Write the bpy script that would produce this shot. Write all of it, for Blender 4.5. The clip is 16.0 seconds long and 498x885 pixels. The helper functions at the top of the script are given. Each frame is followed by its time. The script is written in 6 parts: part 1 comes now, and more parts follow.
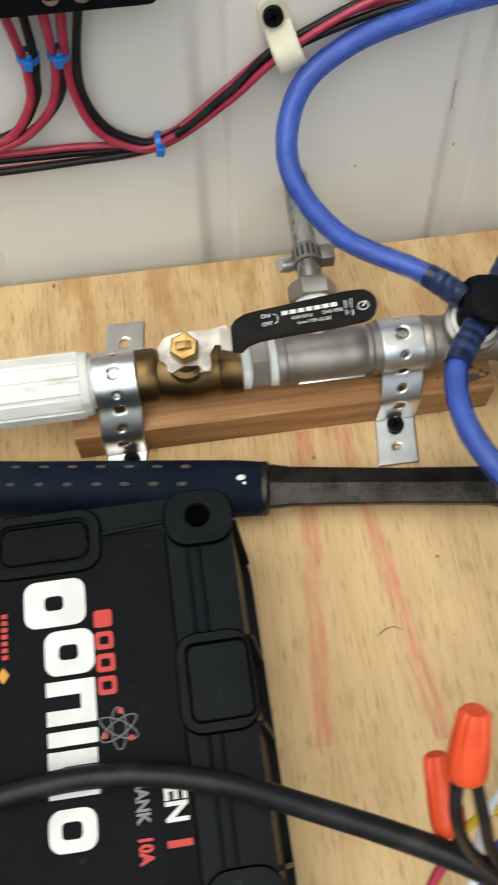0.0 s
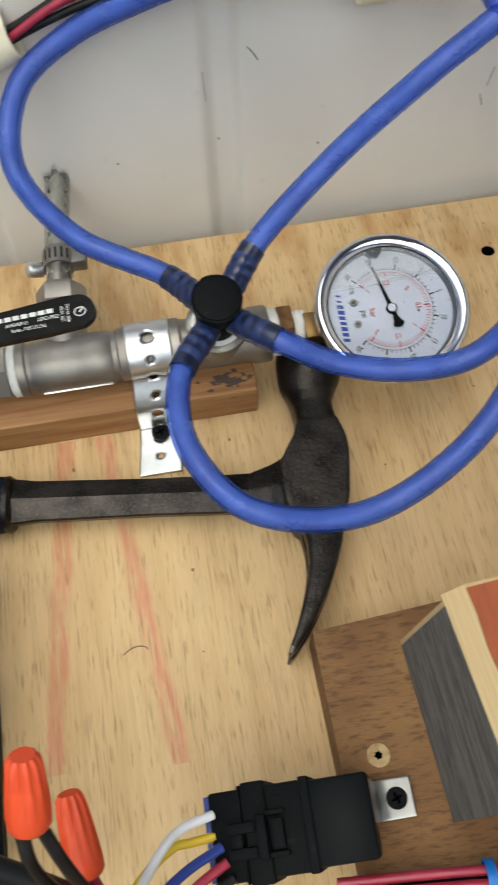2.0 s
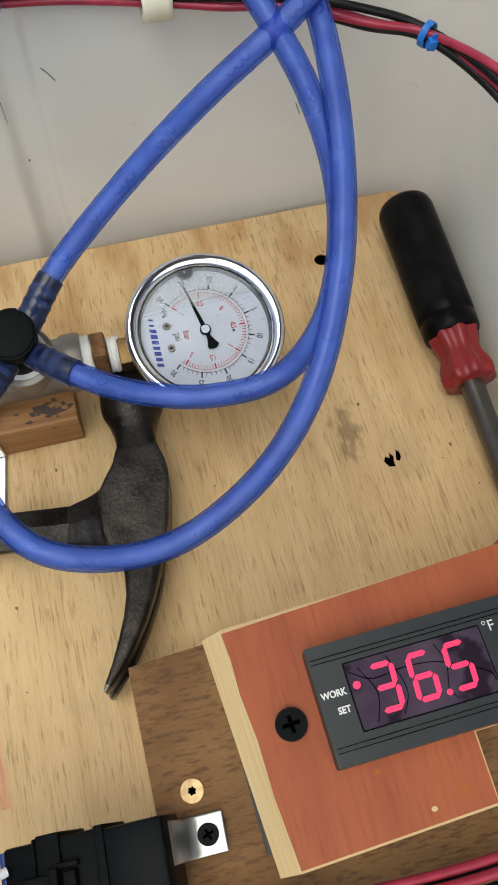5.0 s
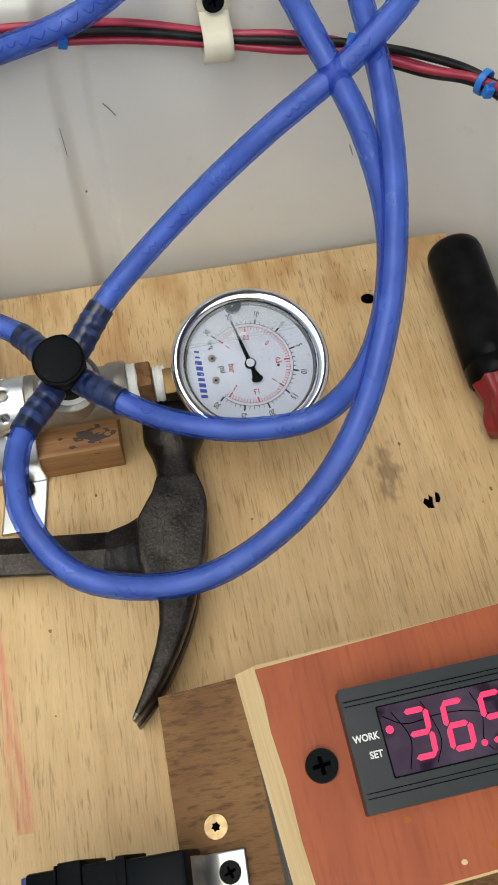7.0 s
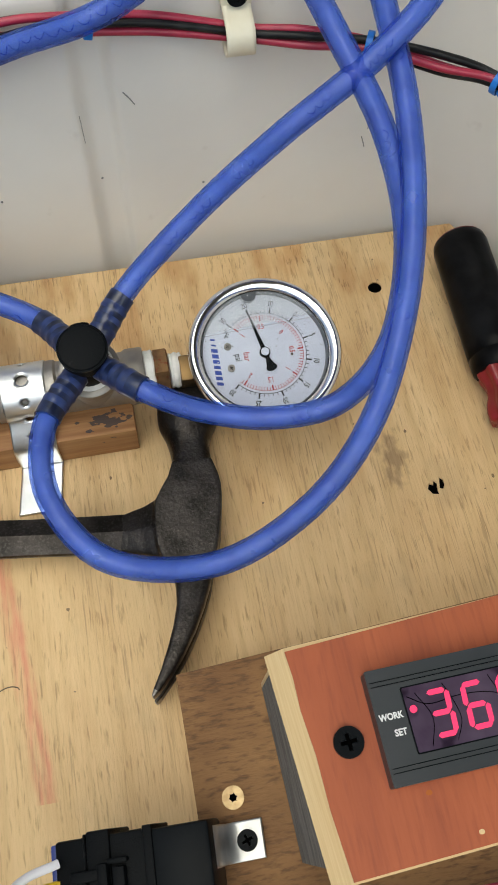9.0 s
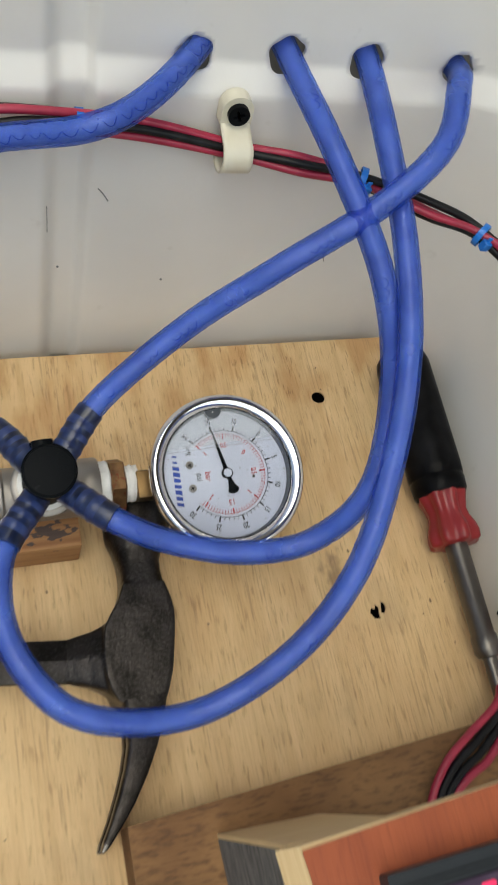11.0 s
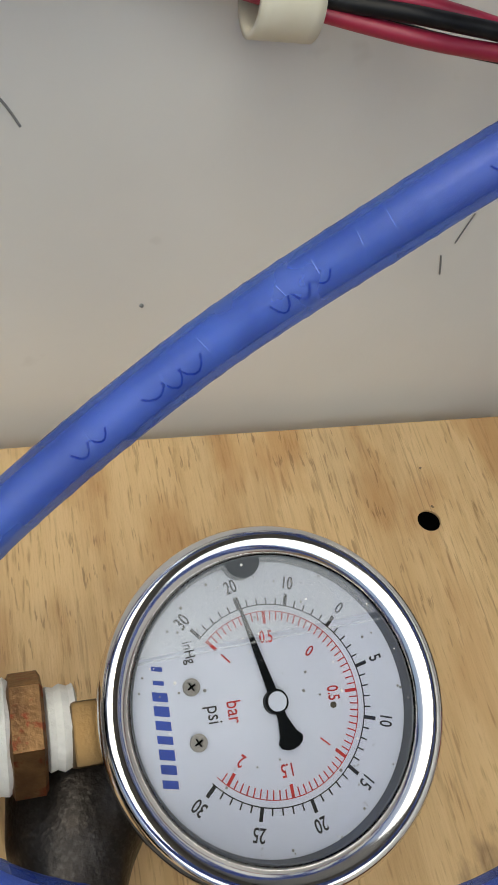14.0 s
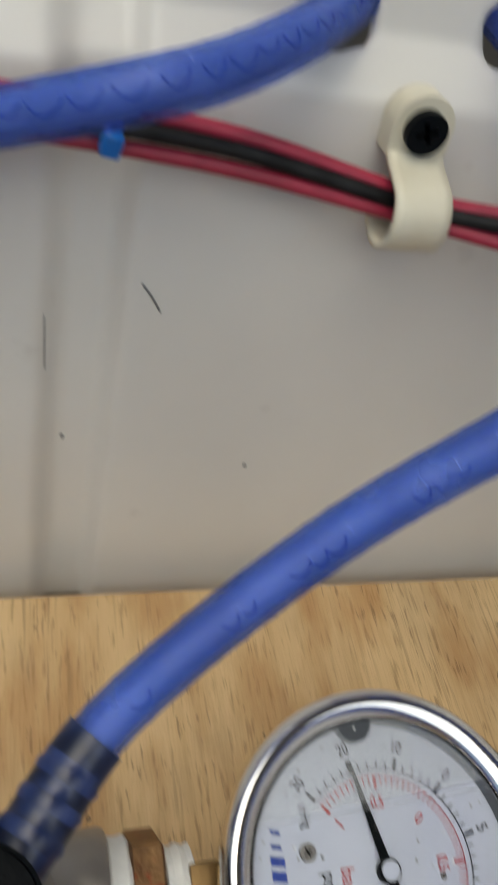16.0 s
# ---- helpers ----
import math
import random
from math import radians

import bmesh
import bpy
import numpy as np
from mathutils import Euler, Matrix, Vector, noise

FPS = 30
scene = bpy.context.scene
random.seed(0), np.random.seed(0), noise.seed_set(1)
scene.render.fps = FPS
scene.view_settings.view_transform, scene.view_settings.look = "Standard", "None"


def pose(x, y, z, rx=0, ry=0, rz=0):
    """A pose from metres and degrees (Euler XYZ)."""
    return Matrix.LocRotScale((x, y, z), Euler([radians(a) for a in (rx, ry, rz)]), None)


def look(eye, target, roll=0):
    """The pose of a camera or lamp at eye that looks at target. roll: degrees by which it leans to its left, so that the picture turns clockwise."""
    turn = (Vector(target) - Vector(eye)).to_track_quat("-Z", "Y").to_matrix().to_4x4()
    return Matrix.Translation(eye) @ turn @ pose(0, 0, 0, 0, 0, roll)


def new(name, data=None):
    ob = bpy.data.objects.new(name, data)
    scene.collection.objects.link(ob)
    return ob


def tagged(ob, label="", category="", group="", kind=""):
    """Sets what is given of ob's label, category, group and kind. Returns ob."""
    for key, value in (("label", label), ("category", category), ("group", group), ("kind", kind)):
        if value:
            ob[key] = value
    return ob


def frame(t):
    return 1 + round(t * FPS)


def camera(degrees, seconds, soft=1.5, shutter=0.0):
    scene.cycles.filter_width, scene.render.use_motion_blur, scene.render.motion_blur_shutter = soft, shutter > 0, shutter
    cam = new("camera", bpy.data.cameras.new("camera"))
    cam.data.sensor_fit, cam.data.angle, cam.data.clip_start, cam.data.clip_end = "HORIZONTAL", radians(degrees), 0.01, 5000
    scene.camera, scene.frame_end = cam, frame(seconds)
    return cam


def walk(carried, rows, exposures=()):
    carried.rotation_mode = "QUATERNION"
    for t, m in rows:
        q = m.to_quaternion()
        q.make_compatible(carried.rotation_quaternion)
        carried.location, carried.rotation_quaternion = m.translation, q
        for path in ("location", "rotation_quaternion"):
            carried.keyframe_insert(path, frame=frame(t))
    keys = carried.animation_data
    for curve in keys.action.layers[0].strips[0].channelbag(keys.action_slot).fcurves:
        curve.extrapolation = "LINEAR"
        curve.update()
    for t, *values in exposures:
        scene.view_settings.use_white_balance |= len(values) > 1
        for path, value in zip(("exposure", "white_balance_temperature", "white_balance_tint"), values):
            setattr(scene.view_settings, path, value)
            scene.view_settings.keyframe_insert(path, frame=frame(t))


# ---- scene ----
cam = camera(32.44, 16.0, soft=1.7, shutter=0.5)
# seconds, eye, a point ahead, roll
PATH = [
    (0.0, (-0.07058, 0.00453, 0.35985), (-0.03912, 0.22100, -0.08977), 0.079),
    (0.5, (-0.03444, -0.00206, 0.36405), (-0.00423, 0.22620, -0.07978), 1.216),
    (1.0, (-0.00660, -0.00326, 0.35708), (0.01928, 0.23294, -0.08286), 0.174),
    (1.5, (0.01311, -0.00554, 0.35534), (0.04018, 0.22616, -0.08691), -0.898),
    (2.0, (0.03364, -0.00008, 0.34733), (0.07074, 0.21434, -0.10283), -0.345),
    (2.5, (0.05042, 0.00012, 0.35137), (0.10249, 0.21033, -0.09930), 1.543),
    (3.0, (0.07211, 0.00387, 0.35001), (0.13202, 0.21081, -0.10119), 1.829),
    (3.5, (0.08840, 0.00438, 0.34998), (0.15387, 0.20431, -0.10361), 2.614),
    (3.7, (0.09435, 0.00488, 0.34835), (0.16234, 0.20201, -0.10609), 3.206),
    (5.8, (0.09342, 0.00571, 0.35097), (0.14753, 0.21649, -0.09919), 2.055),
    (6.0, (0.09295, 0.00597, 0.35129), (0.14681, 0.22003, -0.09735), 2.162),
    (6.5, (0.09227, 0.00611, 0.35182), (0.14136, 0.22761, -0.09374), 1.133),
    (7.0, (0.09199, 0.00637, 0.35128), (0.13502, 0.22853, -0.09459), 0.071),
    (7.5, (0.09223, 0.00642, 0.35019), (0.13235, 0.22834, -0.09606), -0.614),
    (8.0, (0.09231, 0.00697, 0.35092), (0.13255, 0.22643, -0.09654), -0.532),
    (10.3, (0.03664, 0.03611, 0.37821), (0.14539, 0.22310, -0.07257), 20.258),
    (10.5, (0.03168, 0.04421, 0.37341), (0.15395, 0.23379, -0.07280), 22.517),
    (11.0, (0.02829, 0.06690, 0.36259), (0.18330, 0.26038, -0.07162), 29.409),
    (11.5, (0.04053, 0.10147, 0.31275), (0.20852, 0.28722, -0.12000), 36.993),
    (12.0, (0.04519, 0.12215, 0.27717), (0.21564, 0.29796, -0.15899), 41.169),
    (12.5, (0.06101, 0.14454, 0.24235), (0.23002, 0.32001, -0.19293), 40.436),
    (13.0, (0.07782, 0.16500, 0.21155), (0.24421, 0.35266, -0.22136), 38.028),
    (13.5, (0.08056, 0.16077, 0.19957), (0.23439, 0.38504, -0.22100), 28.315),
    (14.0, (0.08086, 0.15722, 0.20094), (0.22684, 0.40767, -0.20798), 21.519),
    (14.5, (0.07830, 0.15864, 0.20046), (0.22370, 0.40616, -0.21026), 21.408),
    (15.0, (0.07725, 0.15726, 0.19913), (0.21930, 0.40851, -0.20988), 20.657),
    (15.5, (0.07393, 0.15764, 0.20054), (0.21335, 0.42252, -0.20046), 20.120),
    (16.0, (0.05849, 0.16216, 0.21121), (0.19593, 0.47077, -0.15740), 18.543),
]
walk(cam, [(t, look(eye, target, roll)) for t, eye, target, roll in PATH], [(0.0, -0.04, 6700, 0), (1.2, 0.04, 6600, 0), (2.5, -0.18, 6700, 0), (8.0, -0.09, 6700, 0), (11.0, -0.21, 6700, 1), (12.5, -0.17, 6750, 1), (14.0, -0.22, 6800, 1), (14.5, -0.33, 6800, 1), (15.4, -0.28, 6850, 1), (16.0, -0.48, 6850, 2)])

# ---- light ----
world = bpy.data.worlds.new("sky")
scene.world = world
world.use_nodes = True
_n = world.node_tree.nodes
_sky = _n.new("ShaderNodeTexSky")
_sky.sky_type, _sky.sun_disc = "NISHITA", False
_sky.sun_elevation, _sky.sun_rotation = radians(80), radians(232)
_sky.air_density, _sky.dust_density = 1.0, 4.0
world.node_tree.links.new(_sky.outputs[0], _n["Background"].inputs[0])
_n["Background"].inputs[1].default_value = 0.15
sun = new("sun", bpy.data.lights.new("sun", "SUN"))
sun.data.energy, sun.data.angle, sun.data.color = 3.25, radians(90), (1.0, 0.985, 0.94)
sun.matrix_world = look((0.04, -0.32, 1.0), (0, 0, 0))

# ---- materials ----
def material(name, color, rough=0.5, metal=0.0, color2=None, scale=80.0, stretch=(1, 1, 1), mix=(0.35, 0.65),
             bump=0.0, bump_scale=400.0, bump_stretch=None, fine=None, coat=0.0, rough_var=0.0):
    """Principled material: two-scale noise between two colours, a fine grain and a bump, in object metres."""
    m = bpy.data.materials.new(name)
    m.use_nodes = True
    nt = m.node_tree
    p = nt.nodes["Principled BSDF"]
    p.inputs["Roughness"].default_value, p.inputs["Metallic"].default_value = rough, metal
    p.inputs["Coat Weight"].default_value = coat
    tc = nt.nodes.new("ShaderNodeTexCoord")

    def noise_at(sc, st, detail=4.0):
        mp = nt.nodes.new("ShaderNodeMapping")
        mp.inputs["Scale"].default_value = st
        nt.links.new(tc.outputs["Object"], mp.inputs[0])
        nz = nt.nodes.new("ShaderNodeTexNoise")
        nz.inputs["Scale"].default_value, nz.inputs["Detail"].default_value = sc, detail
        nt.links.new(mp.outputs[0], nz.inputs["Vector"])
        return nz.outputs["Fac"]

    def ramp(fac, lo, hi, c1, c2):
        r = nt.nodes.new("ShaderNodeValToRGB")
        r.color_ramp.elements[0].position, r.color_ramp.elements[1].position = lo, hi
        r.color_ramp.elements[0].color, r.color_ramp.elements[1].color = (*c1, 1), (*c2, 1)
        nt.links.new(fac, r.inputs[0])
        return r.outputs[0]

    if color2 is None:
        color2 = tuple(c * 0.86 for c in color)
    col = ramp(noise_at(scale, stretch), *mix, color, color2)
    if fine:
        fsc, fst, lo, hi, fc, amount = fine
        g = ramp(noise_at(fsc, fst, 3.0), lo, hi, (0, 0, 0), (1, 1, 1))
        sc = nt.nodes.new("ShaderNodeMath")
        sc.operation = "MULTIPLY"
        sc.inputs[1].default_value = amount
        nt.links.new(g, sc.inputs[0])
        mx = nt.nodes.new("ShaderNodeMix")
        mx.data_type = "RGBA"
        nt.links.new(sc.outputs[0], mx.inputs[0])
        nt.links.new(col, mx.inputs[6])
        mx.inputs[7].default_value = (*fc, 1)
        col = mx.outputs[2]
    nt.links.new(col, p.inputs["Base Color"])
    if rough_var:
        mr = nt.nodes.new("ShaderNodeMapRange")
        mr.inputs["To Min"].default_value, mr.inputs["To Max"].default_value = max(0.02, rough - rough_var), rough + rough_var
        nt.links.new(noise_at(scale * 2.3, stretch), mr.inputs[0])
        nt.links.new(mr.outputs[0], p.inputs["Roughness"])
    if bump:
        b = nt.nodes.new("ShaderNodeBump")
        b.inputs["Strength"].default_value, b.inputs["Distance"].default_value = bump, 0.0006
        nt.links.new(noise_at(bump_scale, bump_stretch or stretch), b.inputs["Height"])
        nt.links.new(b.outputs[0], p.inputs["Normal"])
    return m


def overlay(m, mask, color):
    """Lays a colour over the base colour of a material where mask(nodes, links, object coordinates) is 1."""
    nt = m.node_tree
    p = nt.nodes["Principled BSDF"]
    old = p.inputs["Base Color"].links[0].from_socket
    tc = nt.nodes.new("ShaderNodeTexCoord")
    fac = mask(nt, tc.outputs["Object"])
    mx = nt.nodes.new("ShaderNodeMix")
    mx.data_type = "RGBA"
    nt.links.new(fac, mx.inputs[0])
    nt.links.new(old, mx.inputs[6])
    mx.inputs[7].default_value = (*color, 1)
    nt.links.new(mx.outputs[2], p.inputs["Base Color"])


def calc(nt, op, a, b=None, c=None):
    n = nt.nodes.new("ShaderNodeMath")
    n.operation = op
    for i, v in enumerate((a, b, c)):
        if v is None:
            continue
        if isinstance(v, (int, float)):
            n.inputs[i].default_value = v
        else:
            nt.links.new(v, n.inputs[i])
    return n.outputs[0]


def noise_of(nt, co, sc, st=(1, 1, 1), detail=4.0):
    mp = nt.nodes.new("ShaderNodeMapping")
    mp.inputs["Scale"].default_value = st
    nt.links.new(co, mp.inputs[0])
    nz = nt.nodes.new("ShaderNodeTexNoise")
    nz.inputs["Scale"].default_value, nz.inputs["Detail"].default_value = sc, detail
    nt.links.new(mp.outputs[0], nz.inputs["Vector"])
    return nz.outputs["Fac"]


def stroke(x0, y0, x1, y1, half, ragged):
    """Mask of a dry marker stroke from (x0, y0) to (x1, y1) on a board."""
    def mask(nt, co):
        s = nt.nodes.new("ShaderNodeSeparateXYZ")
        nt.links.new(co, s.inputs[0])
        k = (x1 - x0) / (y1 - y0)
        mid = calc(nt, "MULTIPLY_ADD", calc(nt, "SUBTRACT", s.outputs[1], y0), k, x0)
        wob = calc(nt, "MULTIPLY_ADD", noise_of(nt, co, 60, (1, 1, 1), 3), 0.006, -0.003)
        d = calc(nt, "ABSOLUTE", calc(nt, "SUBTRACT", calc(nt, "ADD", s.outputs[0], wob), mid))
        inside = nt.nodes.new("ShaderNodeMapRange")
        for i, v in zip((1, 2, 3, 4), (half * 0.55, half * 1.15, 1.0, 0.0)):
            inside.inputs[i].default_value = v
        nt.links.new(d, inside.inputs[0])
        gate = nt.nodes.new("ShaderNodeMapRange")
        for i, v in zip((1, 2, 3, 4), (ragged, ragged + 0.26, 0.14, 0.60)):
            gate.inputs[i].default_value = v
        nt.links.new(noise_of(nt, co, 55, (7, 0.8, 1), 5), gate.inputs[0])
        ends = calc(nt, "MULTIPLY", calc(nt, "LESS_THAN", s.outputs[1], max(y0, y1)), calc(nt, "GREATER_THAN", s.outputs[1], min(y0, y1)))
        return calc(nt, "MULTIPLY", calc(nt, "MULTIPLY", inside.outputs[0], gate.outputs[0]), ends)
    return mask


PLY = material("plywood", (0.73, 0.525, 0.280), 0.60, color2=(0.60, 0.405, 0.195), scale=22, stretch=(3.5, 0.35, 1), mix=(0.3, 0.75),
               bump=0.55, bump_scale=230, bump_stretch=(4, 0.35, 1), fine=(300, (2.7, 0.27, 1), 0.57, 0.70, (0.25, 0.135, 0.05), 0.58))
overlay(PLY, stroke(-0.0190, 0.180, -0.0350, 0.040, 0.0042, 0.36), (0.62, 0.13, 0.09))
overlay(PLY, stroke(-0.0025, 0.180, 0.0135, 0.036, 0.0046, 0.38), (0.62, 0.15, 0.11))


def pits(nt, co):
    v = nt.nodes.new("ShaderNodeTexVoronoi")
    v.inputs["Scale"].default_value = 62
    mp = nt.nodes.new("ShaderNodeMapping")
    mp.inputs["Scale"].default_value = (1.5, 0.9, 1)
    nt.links.new(co, mp.inputs[0])
    nt.links.new(mp.outputs[0], v.inputs["Vector"])
    near = calc(nt, "LESS_THAN", v.outputs["Distance"], calc(nt, "MULTIPLY_ADD", noise_of(nt, co, 240), 0.16, -0.025))
    pick = calc(nt, "GREATER_THAN", noise_of(nt, co, 40, (1, 1, 1), 1), 0.52)
    return calc(nt, "MULTIPLY", calc(nt, "MULTIPLY", near, pick), 0.85)


overlay(PLY, pits, (0.10, 0.055, 0.025))


def weathering(nt, co):
    """Broad greyish patches and longer growth streaks."""
    r = nt.nodes.new("ShaderNodeMapRange")
    for i, v in zip((1, 2, 3, 4), (0.50, 0.72, 0.0, 0.30)):
        r.inputs[i].default_value = v
    nt.links.new(noise_of(nt, co, 13, (2.2, 0.5, 1), 6), r.inputs[0])
    return r.outputs[0]


overlay(PLY, weathering, (0.42, 0.25, 0.105))


def streaks(nt, co):
    """Long fine growth lines."""
    r = nt.nodes.new("ShaderNodeMapRange")
    for i, v in zip((1, 2, 3, 4), (0.52, 0.66, 0.0, 0.22)):
        r.inputs[i].default_value = v
    nt.links.new(noise_of(nt, co, 90, (3.0, 0.10, 1), 5), r.inputs[0])
    return r.outputs[0]


overlay(PLY, streaks, (0.36, 0.20, 0.08))


def dashes(nt, co):
    """Short dark open pores, in patches."""
    r = nt.nodes.new("ShaderNodeMapRange")
    for i, v in zip((1, 2, 3, 4), (0.61, 0.665, 0.0, 0.55)):
        r.inputs[i].default_value = v
    nt.links.new(noise_of(nt, co, 300, (3.0, 0.36, 1), 5), r.inputs[0])
    g = nt.nodes.new("ShaderNodeMapRange")
    for i, v in zip((1, 2, 3, 4), (0.44, 0.60, 0.08, 1.0)):
        g.inputs[i].default_value = v
    nt.links.new(noise_of(nt, co, 24, (1.3, 0.8, 1), 4), g.inputs[0])
    s = nt.nodes.new("ShaderNodeSeparateXYZ")
    nt.links.new(co, s.inputs[0])
    back = nt.nodes.new("ShaderNodeMapRange")
    for i, v in zip((1, 2, 3, 4), (0.10, 0.24, 0.50, 1.1)):
        back.inputs[i].default_value = v
    nt.links.new(s.outputs[1], back.inputs[0])
    return calc(nt, "MULTIPLY", calc(nt, "MULTIPLY", r.outputs[0], g.outputs[0]), back.outputs[0])


def amber(nt, co):
    """Orange-brown stains along the back edge of the board."""
    s = nt.nodes.new("ShaderNodeSeparateXYZ")
    nt.links.new(co, s.inputs[0])
    e = nt.nodes.new("ShaderNodeMapRange")
    for i, v in zip((1, 2, 3, 4), (0.17, 0.27, 0.25, 1.0)):
        e.inputs[i].default_value = v
    nt.links.new(s.outputs[1], e.inputs[0])
    g = nt.nodes.new("ShaderNodeMapRange")
    for i, v in zip((1, 2, 3, 4), (0.48, 0.62, 0.0, 0.55)):
        g.inputs[i].default_value = v
    nt.links.new(noise_of(nt, co, 45, (1.6, 0.5, 1), 5), g.inputs[0])
    return calc(nt, "MULTIPLY", e.outputs[0], g.outputs[0])


overlay(PLY, amber, (0.40, 0.19, 0.055))
overlay(PLY, dashes, (0.17, 0.088, 0.034))


def lines(nt, co):
    """Hair-thin dark fibres that run on for centimetres, broken in places."""
    r = nt.nodes.new("ShaderNodeMapRange")
    for i, v in zip((1, 2, 3, 4), (0.56, 0.64, 0.0, 0.42)):
        r.inputs[i].default_value = v
    nt.links.new(noise_of(nt, co, 420, (2.4, 0.07, 1), 4), r.inputs[0])
    g = nt.nodes.new("ShaderNodeMapRange")
    for i, v in zip((1, 2, 3, 4), (0.42, 0.62, 0.0, 1.0)):
        g.inputs[i].default_value = v
    nt.links.new(noise_of(nt, co, 30, (1.6, 0.5, 1), 3), g.inputs[0])
    return calc(nt, "MULTIPLY", r.outputs[0], g.outputs[0])


def specks(nt, co):
    """Small dark dirt specks strewn over the board."""
    v = nt.nodes.new("ShaderNodeTexVoronoi")
    v.inputs["Scale"].default_value = 150
    nt.links.new(co, v.inputs["Vector"])
    near = calc(nt, "LESS_THAN", v.outputs["Distance"], calc(nt, "MULTIPLY_ADD", noise_of(nt, co, 700), 0.24, -0.04))
    pick = calc(nt, "GREATER_THAN", noise_of(nt, co, 95, (1, 1, 1), 1), 0.655)
    return calc(nt, "MULTIPLY", calc(nt, "MULTIPLY", near, pick), 0.75)


def grime(nt, co):
    """Grey handling dirt in loose patches."""
    r = nt.nodes.new("ShaderNodeMapRange")
    for i, v in zip((1, 2, 3, 4), (0.56, 0.74, 0.0, 0.30)):
        r.inputs[i].default_value = v
    nt.links.new(noise_of(nt, co, 34, (1.2, 0.7, 1), 8), r.inputs[0])
    return r.outputs[0]




def smudge(nt, co):
    """A dark rubbed smudge on the board past the gauge."""
    s = nt.nodes.new("ShaderNodeSeparateXYZ")
    nt.links.new(co, s.inputs[0])
    dx = calc(nt, "DIVIDE", calc(nt, "SUBTRACT", s.outputs[0], 0.1845), 0.0060)
    dy = calc(nt, "DIVIDE", calc(nt, "SUBTRACT", s.outputs[1], 0.1560), 0.0130)
    d = calc(nt, "SQRT", calc(nt, "ADD", calc(nt, "MULTIPLY", dx, dx), calc(nt, "MULTIPLY", dy, dy)))
    r = nt.nodes.new("ShaderNodeMapRange")
    for i, v in zip((1, 2, 3, 4), (0.18, 0.42, 0.0, 0.62)):
        r.inputs[i].default_value = v
    nt.links.new(calc(nt, "SUBTRACT", noise_of(nt, co, 190, (1.3, 0.6, 1), 6), calc(nt, "MULTIPLY", d, 0.26)), r.inputs[0])
    return r.outputs[0]


overlay(PLY, smudge, (0.16, 0.095, 0.05))
overlay(PLY, lines, (0.20, 0.105, 0.042))
overlay(PLY, grime, (0.27, 0.195, 0.115))
overlay(PLY, specks, (0.035, 0.025, 0.018))
PLY_EDGE = material("ply_edge", (0.70, 0.53, 0.29), 0.7, color2=(0.61, 0.43, 0.22), scale=300, stretch=(0.1, 0.1, 6), bump=0.2)
STRIP = material("pine_strip", (0.41, 0.215, 0.088), 0.6, color2=(0.24, 0.100, 0.036), scale=60, stretch=(0.25, 6, 3), mix=(0.35, 0.7), bump=0.25,
                 bump_scale=150, fine=(140, (0.2, 6, 6), 0.55, 0.75, (0.22, 0.10, 0.035), 0.6))


def smear(nt, co):
    """An old paint smear near the end of the strip."""
    s = nt.nodes.new("ShaderNodeSeparateXYZ")
    nt.links.new(co, s.inputs[0])
    dx = calc(nt, "DIVIDE", calc(nt, "SUBTRACT", s.outputs[0], 0.0570), 0.0085)
    dy = calc(nt, "DIVIDE", calc(nt, "SUBTRACT", s.outputs[1], 0.1875), 0.0045)
    d = calc(nt, "SQRT", calc(nt, "ADD", calc(nt, "MULTIPLY", dx, dx), calc(nt, "MULTIPLY", dy, dy)))
    n = noise_of(nt, co, 380, (0.5, 1, 1), 5)
    return calc(nt, "MULTIPLY", calc(nt, "GREATER_THAN", calc(nt, "SUBTRACT", n, calc(nt, "MULTIPLY", d, 0.22)), 0.34), 0.8)


overlay(STRIP, smear, (0.016, 0.026, 0.042))
BROWN = material("brown_block", (0.275, 0.146, 0.058), 0.82, color2=(0.140, 0.066, 0.025), scale=34, stretch=(0.8, 1.3, 1), mix=(0.3, 0.75), bump=1.0,
                 bump_scale=420, bump_stretch=(0.5, 1.9, 2), fine=(430, (0.42, 1.7, 1.6), 0.50, 0.68, (0.060, 0.027, 0.012), 0.60))
GREYWOOD = material("grey_wood", (0.165, 0.162, 0.156), 0.85, color2=(0.075, 0.074, 0.072), scale=70, stretch=(1, 0.6, 4), bump=0.6, bump_scale=160,
                    bump_stretch=(1, 0.6, 6), fine=(200, (1, 1, 5), 0.55, 0.7, (0.26, 0.25, 0.235), 0.6))
REDPLY = material("red_panel", (0.40, 0.098, 0.034), 0.62, color2=(0.31, 0.070, 0.024), scale=26, stretch=(2.2, 0.5, 1), bump=0.15, bump_scale=160,
                  bump_stretch=(6, 0.4, 1), fine=(230, (3.2, 0.35, 1), 0.50, 0.72, (0.20, 0.040, 0.016), 0.45))
TOTE = material("tote_plastic", (0.745, 0.725, 0.69), 0.32, color2=(0.70, 0.68, 0.645), scale=14, bump=0.06, bump_scale=500, rough_var=0.06,
                fine=(70, (1, 1, 1), 0.70, 0.78, (0.45, 0.41, 0.36), 0.25))
HOSE = material("blue_hose", (0.044, 0.140, 0.62), 0.28, color2=(0.040, 0.092, 0.45), scale=70, bump=0.22, bump_scale=260, fine=(120, (1, 1, 1), 0.52, 0.72, (0.14, 0.23, 0.66), 0.5))
_p = HOSE.node_tree.nodes["Principled BSDF"]
_p.inputs["Subsurface Weight"].default_value, _p.inputs["Subsurface Scale"].default_value = 0.35, 0.004
